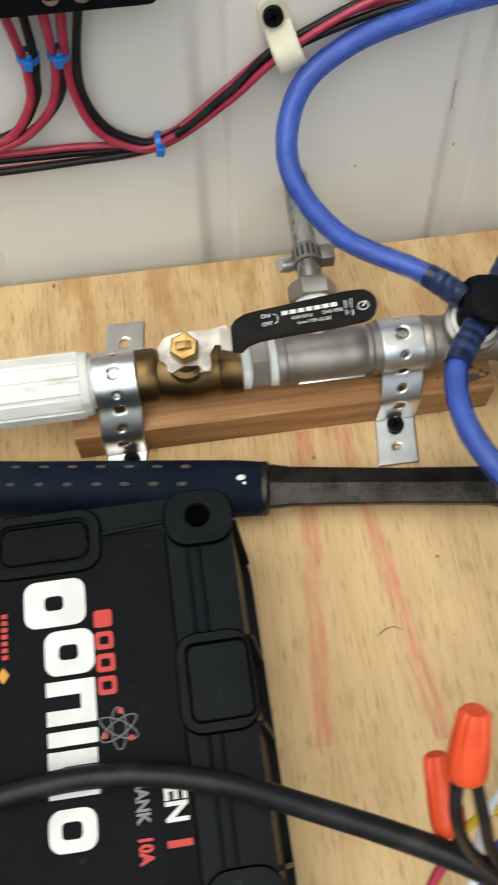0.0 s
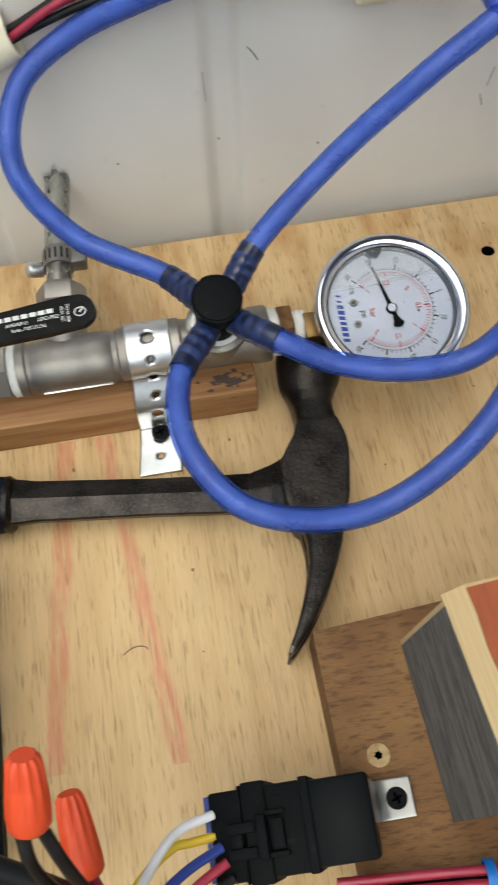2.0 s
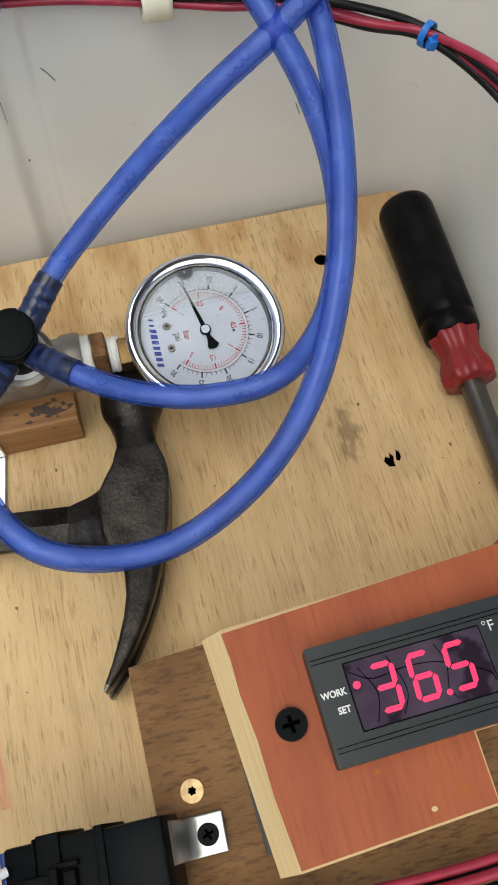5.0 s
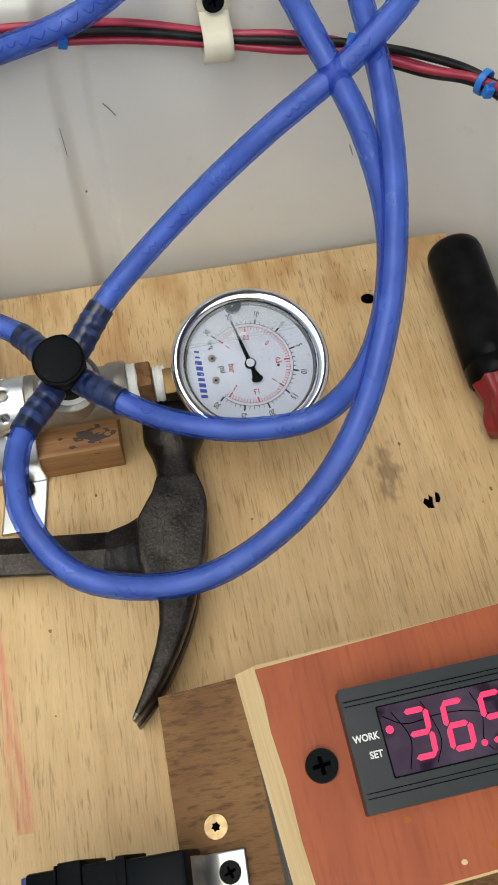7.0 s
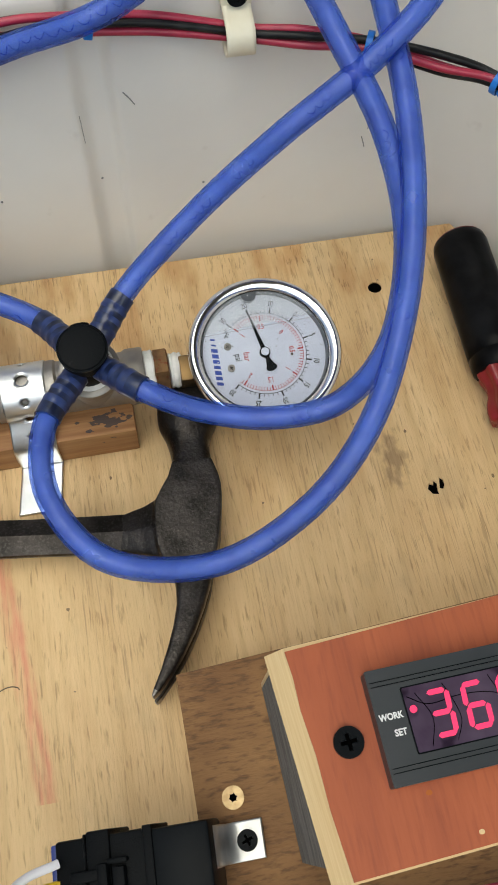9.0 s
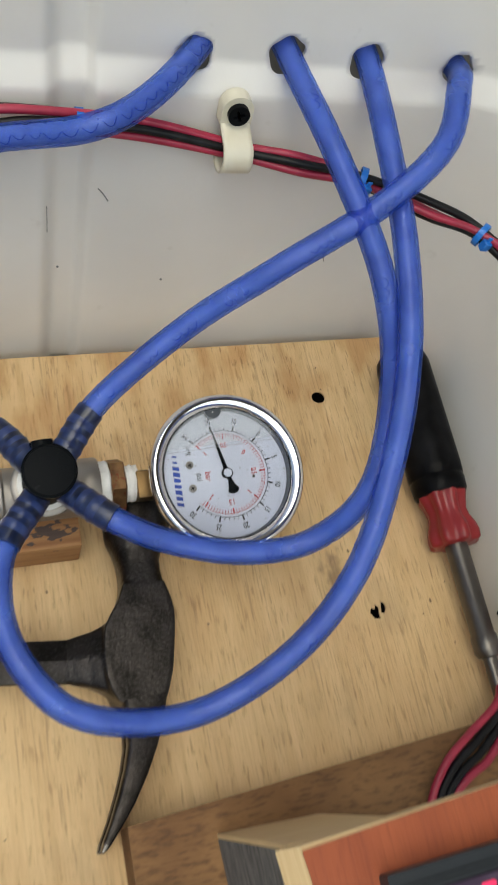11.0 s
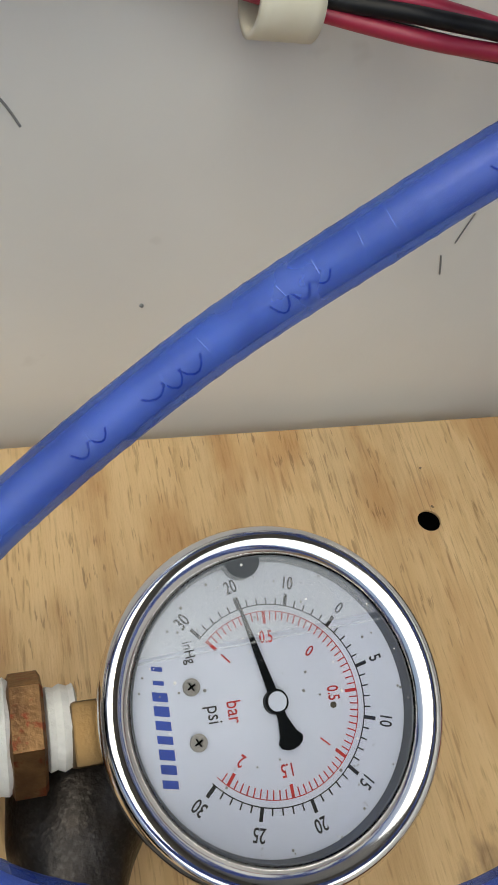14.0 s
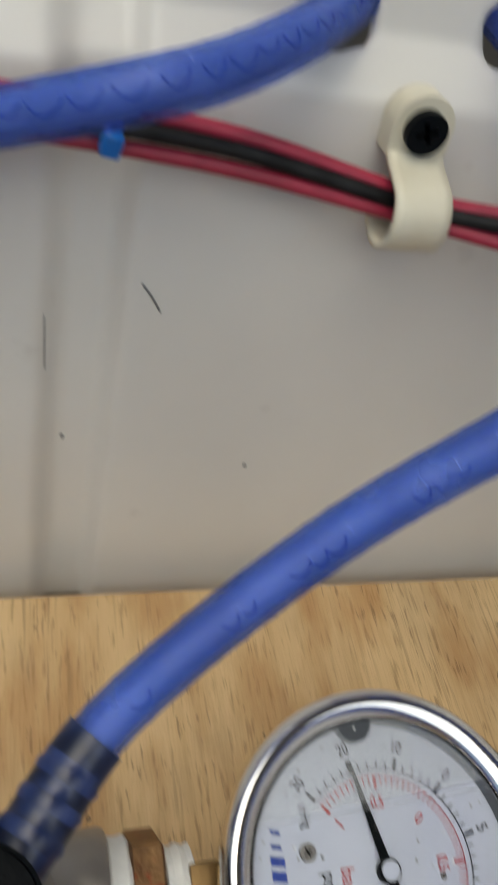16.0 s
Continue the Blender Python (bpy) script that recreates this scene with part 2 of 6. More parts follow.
_p.inputs["Subsurface Radius"].default_value = (0.3, 0.45, 1.0)
_t = HOSE.node_tree
_c, _m = _t.nodes.new("ShaderNodeBsdfTransparent"), _t.nodes.new("ShaderNodeMixShader")
_c.inputs[0].default_value, _m.inputs[0].default_value = (0.50, 0.62, 0.98, 1), 0.68
_t.links.new(_p.outputs[0], _m.inputs[1])
_t.links.new(_c.outputs[0], _m.inputs[2])
_t.links.new(_m.outputs[0], _t.nodes["Material Output"].inputs[0])
SCALLOP = material("bore_arc", (0.03, 0.06, 0.33), 0.3)
# pale blue that paints the glints on the hose creases
CREASE_GLINT = material("crease_glint", (0.17, 0.27, 0.72), 0.25)
WATER = material("filled_bore", (0.33, 0.335, 0.47), 0.3, color2=(0.45, 0.46, 0.61), scale=90, mix=(0.4, 0.6))
NAVY = material("hose_over_barb", (0.005, 0.009, 0.030), 0.28, color2=(0.016, 0.030, 0.10), scale=120, mix=(0.42, 0.62))
NAVY2 = material("hose_over_groove", (0.024, 0.042, 0.14), 0.28, color2=(0.008, 0.015, 0.055), scale=120, mix=(0.40, 0.62))
BLACK = material("black_plastic", (0.0042, 0.0053, 0.0066), 0.36, color2=(0.0062, 0.0075, 0.0090), scale=60, bump=0.10, bump_scale=900)
CASE = material("charger_case", (0.0055, 0.0070, 0.0086), 0.34, color2=(0.008, 0.010, 0.012), scale=60, bump=0.08, bump_scale=900, fine=(240, (1, 1, 1), 0.68, 0.74, (0.03, 0.035, 0.04), 0.4))
MATTE = material("matte_black", (0.0042, 0.0050, 0.0060), 0.50, color2=(0.0056, 0.0064, 0.0076), scale=50, bump=0.25, bump_scale=1500, fine=(300, (1, 1, 1), 0.66, 0.74, (0.06, 0.06, 0.06), 0.18))
GRIP = material("grip_rubber", (0.005, 0.010, 0.021), 0.5, color2=(0.008, 0.014, 0.027), scale=60, bump=0.3, bump_scale=1200)
DIP = material("vinyl_dip", (0.003, 0.003, 0.0035), 0.28, color2=(0.010, 0.010, 0.011), scale=80, bump=0.05, bump_scale=600)
STEEL = material("stainless", (0.40, 0.375, 0.35), 0.52, 1.0, color2=(0.31, 0.29, 0.27), scale=90, bump=0.12, bump_scale=1500, rough_var=0.06)
DULL = material("dull_steel", (0.15, 0.14, 0.13), 0.36, 0.9, color2=(0.12, 0.11, 0.10), scale=90, bump=0.2, bump_scale=700)
LEVER = material("lever_steel", (0.36, 0.35, 0.335), 0.36, 1.0, color2=(0.17, 0.16, 0.15), scale=120, bump=0.1, bump_scale=700, rough_var=0.08)
WORN = material("bare_steel", (0.30, 0.29, 0.28), 0.34, 1.0, color2=(0.10, 0.095, 0.09), scale=160, bump=0.2, bump_scale=700)
ZINC = material("zinc_plate", (0.80, 0.81, 0.82), 0.36, 1.0, color2=(0.68, 0.69, 0.70), scale=120, bump=0.05, bump_scale=700, rough_var=0.07)
CHROME = material("chrome", (0.86, 0.86, 0.87), 0.11, 1.0, color2=(0.78, 0.78, 0.79), scale=50)
BRASS = material("brass", (0.185, 0.120, 0.055), 0.42, 1.0, color2=(0.15, 0.095, 0.043), scale=120, bump=0.15, bump_scale=1200, fine=(220, (1, 1, 1), 0.6, 0.72, (0.12, 0.08, 0.04), 0.5))
BRASS2 = material("bright_brass", (0.44, 0.30, 0.12), 0.36, 1.0, color2=(0.26, 0.16, 0.06), scale=220, bump=0.2, bump_scale=900)
RUSTY = material("rusted_brass", (0.26, 0.15, 0.07), 0.45, 0.9, color2=(0.15, 0.08, 0.04), scale=220, bump=0.3, bump_scale=900, fine=(420, (1, 1, 1), 0.58, 0.66, (0.20, 0.03, 0.015), 0.7))
TAPE = material("thread_tape", (0.82, 0.82, 0.80), 0.6, color2=(0.70, 0.70, 0.68), scale=200, bump=0.6, bump_scale=500)
PVC = material("white_pvc", (0.80, 0.80, 0.79), 0.35, color2=(0.74, 0.74, 0.72), scale=60, fine=(110, (0.3, 1, 1), 0.62, 0.72, (0.42, 0.36, 0.28), 0.5))
IRON = material("forged_steel", (0.048, 0.042, 0.039), 0.38, 0.85, color2=(0.018, 0.0155, 0.014), scale=90, bump=0.40, bump_scale=620, rough_var=0.14,
                fine=(950, (1, 1, 1), 0.50, 0.72, (0.17, 0.16, 0.15), 0.16))


def rubbed(nt, co):
    """Bare metal where raised edges are rubbed."""
    g = nt.nodes.new("ShaderNodeNewGeometry")
    r = nt.nodes.new("ShaderNodeMapRange")
    for i, v in zip((1, 2, 3, 4), (0.515, 0.60, 0.0, 0.75)):
        r.inputs[i].default_value = v
    nt.links.new(g.outputs["Pointiness"], r.inputs[0])
    return calc(nt, "MULTIPLY", r.outputs[0], calc(nt, "MULTIPLY_ADD", noise_of(nt, co, 260), 1.6, -0.2))


HEADIRON = IRON.copy()
HEADIRON.name = "forged_head_steel"
overlay(HEADIRON, rubbed, (0.34, 0.32, 0.30))
NYLON = material("nylon_clip", (0.72, 0.68, 0.55), 0.45, color2=(0.66, 0.61, 0.47), scale=90)
WIRE_R = material("red_wire", (0.40, 0.028, 0.065), 0.36, color2=(0.31, 0.02, 0.05), scale=150)
WIRE_K = material("black_wire", (0.008, 0.008, 0.009), 0.40, color2=(0.022, 0.023, 0.024), scale=110, mix=(0.5, 0.75))
WIRE_W = material("white_wire", (0.84, 0.84, 0.90), 0.35)
WIRE_Y = material("yellow_wire", (0.72, 0.50, 0.02), 0.35)
WIRE_B = material("blue_wire", (0.02, 0.045, 0.26), 0.35)
TIE = material("blue_tie", (0.01, 0.17, 0.60), 0.4)
ORANGE = material("orange_nut", (0.80, 0.085, 0.022), 0.42, color2=(0.72, 0.07, 0.018), scale=120)
MAROON = material("maroon_plastic", (0.24, 0.014, 0.018), 0.35, color2=(0.19, 0.012, 0.014), scale=80)
WHITE = material("white_print", (0.78, 0.78, 0.78), 0.5)
GREYPRINT = material("grey_print", (0.22, 0.22, 0.22), 0.5)
REDPRINT = material("red_print", (0.55, 0.030, 0.025), 0.5)
AMBER = material("amber_print", (0.65, 0.30, 0.03), 0.5)
GLUE = material("glue_drop", (0.44, 0.135, 0.035), 0.25)
BLACKPRINT = material("black_print", (0.015, 0.015, 0.015), 0.5)
BLUEPRINT = material("blue_print", (0.03, 0.075, 0.40), 0.5)
DIAL = material("dial_white", (0.67, 0.70, 0.80), 0.45, color2=(0.63, 0.66, 0.76), scale=60, fine=(650, (1, 1, 1), 0.70, 0.74, (0.25, 0.25, 0.25), 0.5))
SLATE = material("slate_bezel", (0.021, 0.026, 0.031), 0.40, color2=(0.025, 0.030, 0.036), scale=60, bump=0.08, bump_scale=1300)
SCREEN = material("display_window", (0.050, 0.032, 0.058), 0.14, color2=(0.080, 0.058, 0.090), scale=90, fine=(70, (1, 1, 1), 0.55, 0.62, (0.012, 0.006, 0.014), 0.8))
BUTTON = material("button_rubber", (0.055, 0.055, 0.045), 0.6)
TAN = material("cork_tan", (0.115, 0.095, 0.065), 0.8, color2=(0.06, 0.05, 0.036), scale=300)
BRAID = material("braid", (0.62, 0.61, 0.58), 0.5)
# near-black without gloss: painted-in shade of holes, wells and slots; also joint lines
DARKHOLE = material("dark_core", (0.0015, 0.0015, 0.0015), 0.9)
CONCRETE = material("concrete", (0.30, 0.29, 0.275), 0.85, color2=(0.24, 0.23, 0.22), scale=3, bump=0.3, bump_scale=60)
BLOCKER = material("light_block_board", (0.22, 0.20, 0.18), 0.8, color2=(0.18, 0.165, 0.15), scale=4)
LED = bpy.data.materials.new("led_red")
LED.use_nodes = True
_p = LED.node_tree.nodes["Principled BSDF"]
_p.inputs["Base Color"].default_value = (0.4, 0.01, 0.05, 1)
_p.inputs["Emission Color"].default_value, _p.inputs["Emission Strength"].default_value = (1.0, 0.04, 0.16, 1), 1.0
SEAL = material("grey_seal", (0.10, 0.11, 0.125), 0.4)
PALEBRASS = material("pale_brass", (0.46, 0.35, 0.20), 0.36, 1.0, color2=(0.28, 0.20, 0.11), scale=300)
GLASS = bpy.data.materials.new("gauge_glass")
GLASS.use_nodes = True
_t = GLASS.node_tree
_t.nodes.remove(_t.nodes["Principled BSDF"])
_f, _g, _c, _m = (_t.nodes.new("ShaderNode" + s) for s in ("Fresnel", "BsdfGlossy", "BsdfTransparent", "MixShader"))
_f.inputs[0].default_value, _g.inputs["Roughness"].default_value = 1.5, 0.015
_c.inputs[0].default_value = (0.95, 0.96, 0.98, 1)
for a, b in ((_f.outputs[0], _m.inputs[0]), (_c.outputs[0], _m.inputs[1]), (_g.outputs[0], _m.inputs[2]), (_m.outputs[0], _t.nodes["Material Output"].inputs[0])):
    _t.links.new(a, b)
PALE_FILM = bpy.data.materials.new("pale_film")
PALE_FILM.use_nodes = True
_t = PALE_FILM.node_tree
_t.nodes.remove(_t.nodes["Principled BSDF"])
_g, _c, _m = (_t.nodes.new("ShaderNode" + s) for s in ("BsdfDiffuse", "BsdfTransparent", "MixShader"))
_m.inputs[0].default_value = 0.16
_g.inputs[0].default_value = (0.8, 0.82, 0.84, 1)
for a, b in ((_c.outputs[0], _m.inputs[1]), (_g.outputs[0], _m.inputs[2]), (_m.outputs[0], _t.nodes["Material Output"].inputs[0])):
    _t.links.new(a, b)
CLEAR = bpy.data.materials.new("clear_vinyl")
CLEAR.use_nodes = True
_t = CLEAR.node_tree
_t.nodes.remove(_t.nodes["Principled BSDF"])
_f, _g, _c, _m = (_t.nodes.new("ShaderNode" + s) for s in ("Fresnel", "BsdfGlossy", "BsdfTransparent", "MixShader"))
_f.inputs[0].default_value, _g.inputs["Roughness"].default_value = 1.6, 0.12
_c.inputs[0].default_value = (0.88, 0.88, 0.86, 1)
for a, b in ((_f.outputs[0], _m.inputs[0]), (_c.outputs[0], _m.inputs[1]), (_g.outputs[0], _m.inputs[2]), (_m.outputs[0], _t.nodes["Material Output"].inputs[0])):
    _t.links.new(a, b)

DARKHOLE.node_tree.nodes["Principled BSDF"].inputs["Specular IOR Level"].default_value = 0.0
CASE.node_tree.nodes["Principled BSDF"].inputs["Specular IOR Level"].default_value = 0.05
WIRE_K.node_tree.nodes["Principled BSDF"].inputs["Specular IOR Level"].default_value = 0.22
for _m in (BLACK, MATTE, DIP, GRIP):
    _m.node_tree.nodes["Principled BSDF"].inputs["Specular IOR Level"].default_value = 0.055

# ---- builders ----
def part(name, bm, mat, parent=None, label="", smooth=40):
    """Links a bmesh as one mesh object; mat: one material or a list of slots."""
    me = bpy.data.meshes.new(name)
    bm.normal_update()
    bm.to_mesh(me)
    bm.free()
    for m in mat if isinstance(mat, (list, tuple)) else [mat]:
        me.materials.append(m)
    if smooth:
        me.polygons.foreach_set("use_smooth", [True] * len(me.polygons))
        me.set_sharp_from_angle(angle=radians(smooth))
    ob = new(name, me)
    ob.parent = parent
    if label:
        ob["label"] = label
    return ob


def thing(name, at, label, category, group="", kind=""):
    ob = new(name)
    ob.empty_display_size = 0.01
    ob.location = at
    return tagged(ob, label, category, group, kind)


def place(ob, root):
    """Parents a mesh built in world coordinates to a root that stands at its base."""
    ob.parent = root
    ob.matrix_parent_inverse = root.matrix_basis.inverted()
    return ob


def wpart(name, bm, mat, root, label="", smooth=40):
    return place(part(name, bm, mat, None, label, smooth), root)


def box(x0, x1, y0, y1, z0, z1, bevel=0.0, segs=2, m=None):
    bm = bmesh.new()
    bmesh.ops.create_cube(bm, size=1.0, matrix=Matrix.LocRotScale(((x0 + x1) / 2, (y0 + y1) / 2, (z0 + z1) / 2), None, (x1 - x0, y1 - y0, z1 - z0)))
    if bevel:
        bmesh.ops.bevel(bm, geom=list(bm.edges), offset=bevel, segments=segs, profile=0.5, affect="EDGES")
    if m:
        bmesh.ops.transform(bm, matrix=m, verts=bm.verts)
    return bm


def add(bm, other):
    """Joins another bmesh into bm."""
    me = bpy.data.meshes.new("join")
    other.to_mesh(me)
    other.free()
    bm.from_mesh(me)
    bpy.data.meshes.remove(me)
    return bm


def prism(outline, z0, z1, holes=(), bevel=0.0, m=None):
    """A plate with holes: outline and holes are 2D loops."""
    bm = bmesh.new()
    loops = []
    for loop in (outline, *holes):
        vs = [bm.verts.new((x, y, z1)) for x, y in loop]
        loops.append((vs, [bm.edges.new((vs[i], vs[(i + 1) % len(vs)])) for i in range(len(vs))]))
    edges = [e for _, es in loops for e in es]
    bmesh.ops.triangle_fill(bm, use_beauty=True, use_dissolve=False, edges=edges)
    top = list(bm.faces)
    for f in top:
        if f.normal.z < 0:
            f.normal_flip()
    low = {}
    for v in list(bm.verts):
        low[v] = bm.verts.new((v.co.x, v.co.y, z0))
    for f in top:
        bm.faces.new([low[v] for v in reversed(f.verts)])
    for vs, _ in loops:
        for i in range(len(vs)):
            a, b = vs[i], vs[(i + 1) % len(vs)]
            bm.faces.new((a, low[a], low[b], b))
    bmesh.ops.recalc_face_normals(bm, faces=bm.faces)
    if bevel:
        rim = [e for e in bm.edges if e.is_manifold and e.calc_face_angle(0) > 0.8 and e.verts[0].co.z == e.verts[1].co.z == z1]
        bmesh.ops.bevel(bm, geom=rim, offset=bevel, segments=2, profile=0.5, affect="EDGES")
    if m:
        bmesh.ops.transform(bm, matrix=m, verts=bm.verts)
    return bm


def ring2d(x, y, r, n=20, ry=None):
    return [(x + r * math.cos(2 * math.pi * i / n), y + (ry or r) * math.sin(2 * math.pi * i / n)) for i in range(n)]


def round_rect(x0, x1, y0, y1, r, n=5):
    out = []
    for cx, cy, a in ((x1 - r, y1 - r, 0), (x0 + r, y1 - r, 90), (x0 + r, y0 + r, 180), (x1 - r, y0 + r, 270)):
        out += [(cx + r * math.cos(radians(a + 90 * i / n)), cy + r * math.sin(radians(a + 90 * i / n))) for i in range(n + 1)]
    return out


def along(p, d, spin=0.0):
    """A pose at p whose z axis points along d."""
    q = Vector(d).to_track_quat("Z", "Y").to_matrix().to_4x4()
    return Matrix.Translation(p) @ q @ Matrix.Rotation(radians(spin), 4, "Z")


def revolve(profile, segs=32, m=None, facets=None, ring=False):
    """Turns (radius, height) pairs round z. facets: flat sides instead of round. ring: the profile closes on itself."""
    bm = bmesh.new()
    n = facets or segs
    rows = []
    for r, h in profile:
        if r < 1e-7:
            rows.append([bm.verts.new((0, 0, h))])
        else:
            rows.append([bm.verts.new((r * math.cos(2 * math.pi * i / n), r * math.sin(2 * math.pi * i / n), h)) for i in range(n)])
    for a, b in zip(rows, rows[1:] + (rows[:1] if ring else [])):
        for i in range(n):
            j = (i + 1) % n
            if len(a) == 1 and len(b) == 1:
                continue
            if len(a) == 1:
                bm.faces.new((a[0], b[j], b[i]))
            elif len(b) == 1:
                bm.faces.new((a[i], a[j], b[0]))
            else:
                bm.faces.new((a[i], a[j], b[j], b[i]))
    for row, flip in ((rows[0], True), (rows[-1], False)):
        if len(row) > 1 and not ring:
            bm.faces.new(list(reversed(row)) if flip else row)
    bmesh.ops.recalc_face_normals(bm, faces=bm.faces)
    if m:
        bmesh.ops.transform(bm, matrix=m, verts=bm.verts)
    return bm


def curve(points, step=0.0018):
    """A smooth line through a few places, in even steps."""
    P = [Vector(p) for p in points]
    P = [2 * P[0] - P[1], *P, 2 * P[-1] - P[-2]]
    fine = []
    for i in range(1, len(P) - 2):
        a, b, c, d = P[i - 1 : i + 3]
        for k in range(24):
            u = k / 24
            fine.append(0.5 * (2 * b + (c - a) * u + (2 * a - 5 * b + 4 * c - d) * u * u + (3 * b - a - 3 * c + d) * u ** 3))
    fine.append(P[-2])
    out, left = [fine[0]], step
    for a, b in zip(fine, fine[1:]):
        seg = (b - a).length
        while seg > 1e-9 and left <= seg:
            a = a + (b - a) * (left / seg)
            seg -= left
            left = step
            out.append(a)
        left -= seg
    if (out[-1] - fine[-1]).length > step * 0.3:
        out.append(fine[-1])
    return out


def frames_of(line):
    """Directions and side vectors that turn least along a line."""
    n = len(line)
    dirs = [(line[min(i + 1, n - 1)] - line[max(i - 1, 0)]).normalized() for i in range(n)]
    side = dirs[0].orthogonal().normalized()
    out = []
    for d in dirs:
        side = (side - d * side.dot(d)).normalized()
        out.append((d, side, d.cross(side)))
    return out


def sweep(line, radius, segs=14, slot=None, caps=True):
    """A tube along a line; radius: a number or a function of the step; slot: material slot by step."""
    bm = bmesh.new()
    rows = []
    for i, (p, (d, s, u)) in enumerate(zip(line, frames_of(line))):
        r = radius(i) if callable(radius) else radius
        rows.append([bm.verts.new(p + r * (math.cos(2 * math.pi * k / segs) * s + math.sin(2 * math.pi * k / segs) * u)) for k in range(segs)])
    for i, (a, b) in enumerate(zip(rows, rows[1:])):
        for k in range(segs):
            f = bm.faces.new((a[k], a[(k + 1) % segs], b[(k + 1) % segs], b[k]))
            if slot:
                f.material_index = slot(i)
    if caps:
        bm.faces.new(list(reversed(rows[0])))
        bm.faces.new(rows[-1])
    bmesh.ops.recalc_face_normals(bm, faces=bm.faces)
    return bm


def loft(sections, segs=20, power=2.6, powers=None):
    """Skins rounded sections; each: centre, half-width vector, half-height vector."""
    bm = bmesh.new()
    rows = []
    for j, (c, a, b) in enumerate(sections):
        c, a, b = Vector(c), Vector(a), Vector(b)
        power = powers[j] if powers else power
        row = []
        for k in range(segs):
            t = 2 * math.pi * k / segs
            x = math.copysign(abs(math.cos(t)) ** (2 / power), math.cos(t))
            y = math.copysign(abs(math.sin(t)) ** (2 / power), math.sin(t))
            row.append(bm.verts.new(c + a * x + b * y))
        rows.append(row)
    for a, b in zip(rows, rows[1:]):
        for k in range(segs):
            bm.faces.new((a[k], a[(k + 1) % segs], b[(k + 1) % segs], b[k]))
    bm.faces.new(list(reversed(rows[0])))
    bm.faces.new(rows[-1])
    bmesh.ops.recalc_face_normals(bm, faces=bm.faces)
    return bm


def facet_loft(sections, shape):
    """Skins flat-sided sections: each a centre, a half-width vector and a half-height vector; shape: the corners in units of both, one list or one for each section."""
    bm = bmesh.new()
    shapes = shape if isinstance(shape[0], list) else [shape] * len(sections)
    rows = [[bm.verts.new(Vector(c) + Vector(a) * x + Vector(b) * y) for x, y in one] for (c, a, b), one in zip(sections, shapes)]
    n = len(shapes[0])
    for a, b in zip(rows, rows[1:]):
        for k in range(n):
            bm.faces.new((a[k], a[(k + 1) % n], b[(k + 1) % n], b[k]))
    bm.faces.new(list(reversed(rows[0])))
    bm.faces.new(rows[-1])
    bmesh.ops.recalc_face_normals(bm, faces=bm.faces)
    return bm


def sheet(us, vs, f, holes=(), ragged=0.0):
    """A bent sheet: f maps (u, v) to a place; round holes (u, v, r) go through it."""
    bm = bmesh.new()
    grid, inner = [], {}
    du, dv = us[len(us) // 2] - us[len(us) // 2 - 1], 0.0014 if len(vs) > 60 else vs[1] - vs[0]
    reach = 0.75 * max(du, min(dv, 0.0015))
    for v in vs:
        row = []
        for u in us:
            a, b, inside = u, v, False
            for hu, hv, hr in holes:
                d = math.hypot(a - hu, b - hv)
                if d < hr + reach:
                    inside = True
                    if d > hr - reach and d > 1e-9:
                        k = hr * (1 + ragged * math.sin(5 * math.atan2(b - hv, a - hu) + 40 * hu)) / d
                        a, b = hu + (a - hu) * k, hv + (b - hv) * k
                    break
            row.append(bm.verts.new(f(a, b)))
            inner[row[-1]] = inside
        grid.append(row)
    for j in range(len(vs) - 1):
        for i in range(len(us) - 1):
            quad = (grid[j][i], grid[j][i + 1], grid[j + 1][i + 1], grid[j + 1][i])
            if not all(inner[q] for q in quad):
                bm.faces.new(quad)
    bmesh.ops.delete(bm, geom=[v for v in bm.verts if not v.link_faces], context="VERTS")
    return bm


def thicken(ob, t, offset=-1.0):
    m = ob.modifiers.new("thickness", "SOLIDIFY")
    m.thickness, m.offset = t, offset
    return ob


def steps(a, b, n):
    return [a + (b - a) * i / n for i in range(n + 1)]


def lettering(body, size, m, thick=0.00006, align="CENTER", stretch=1.0, bold=0.0):
    """Letters in the built-in font as a bmesh, laid in the plane of the pose m."""
    c = bpy.data.curves.new("letters", "FONT")
    c.body, c.size, c.align_x, c.align_y, c.extrude, c.offset = body, size, align, "CENTER", thick, bold
    c.resolution_u = 3
    ob = bpy.data.objects.new("letters", c)
    me = bpy.data.meshes.new_from_object(ob)
    bm = bmesh.new()
    bm.from_mesh(me)
    bmesh.ops.transform(bm, matrix=m @ Matrix.Diagonal((stretch, 1, 1, 1)), verts=bm.verts)
    bpy.data.objects.remove(ob)
    bpy.data.curves.remove(c)
    bpy.data.meshes.remove(me)
    return bm


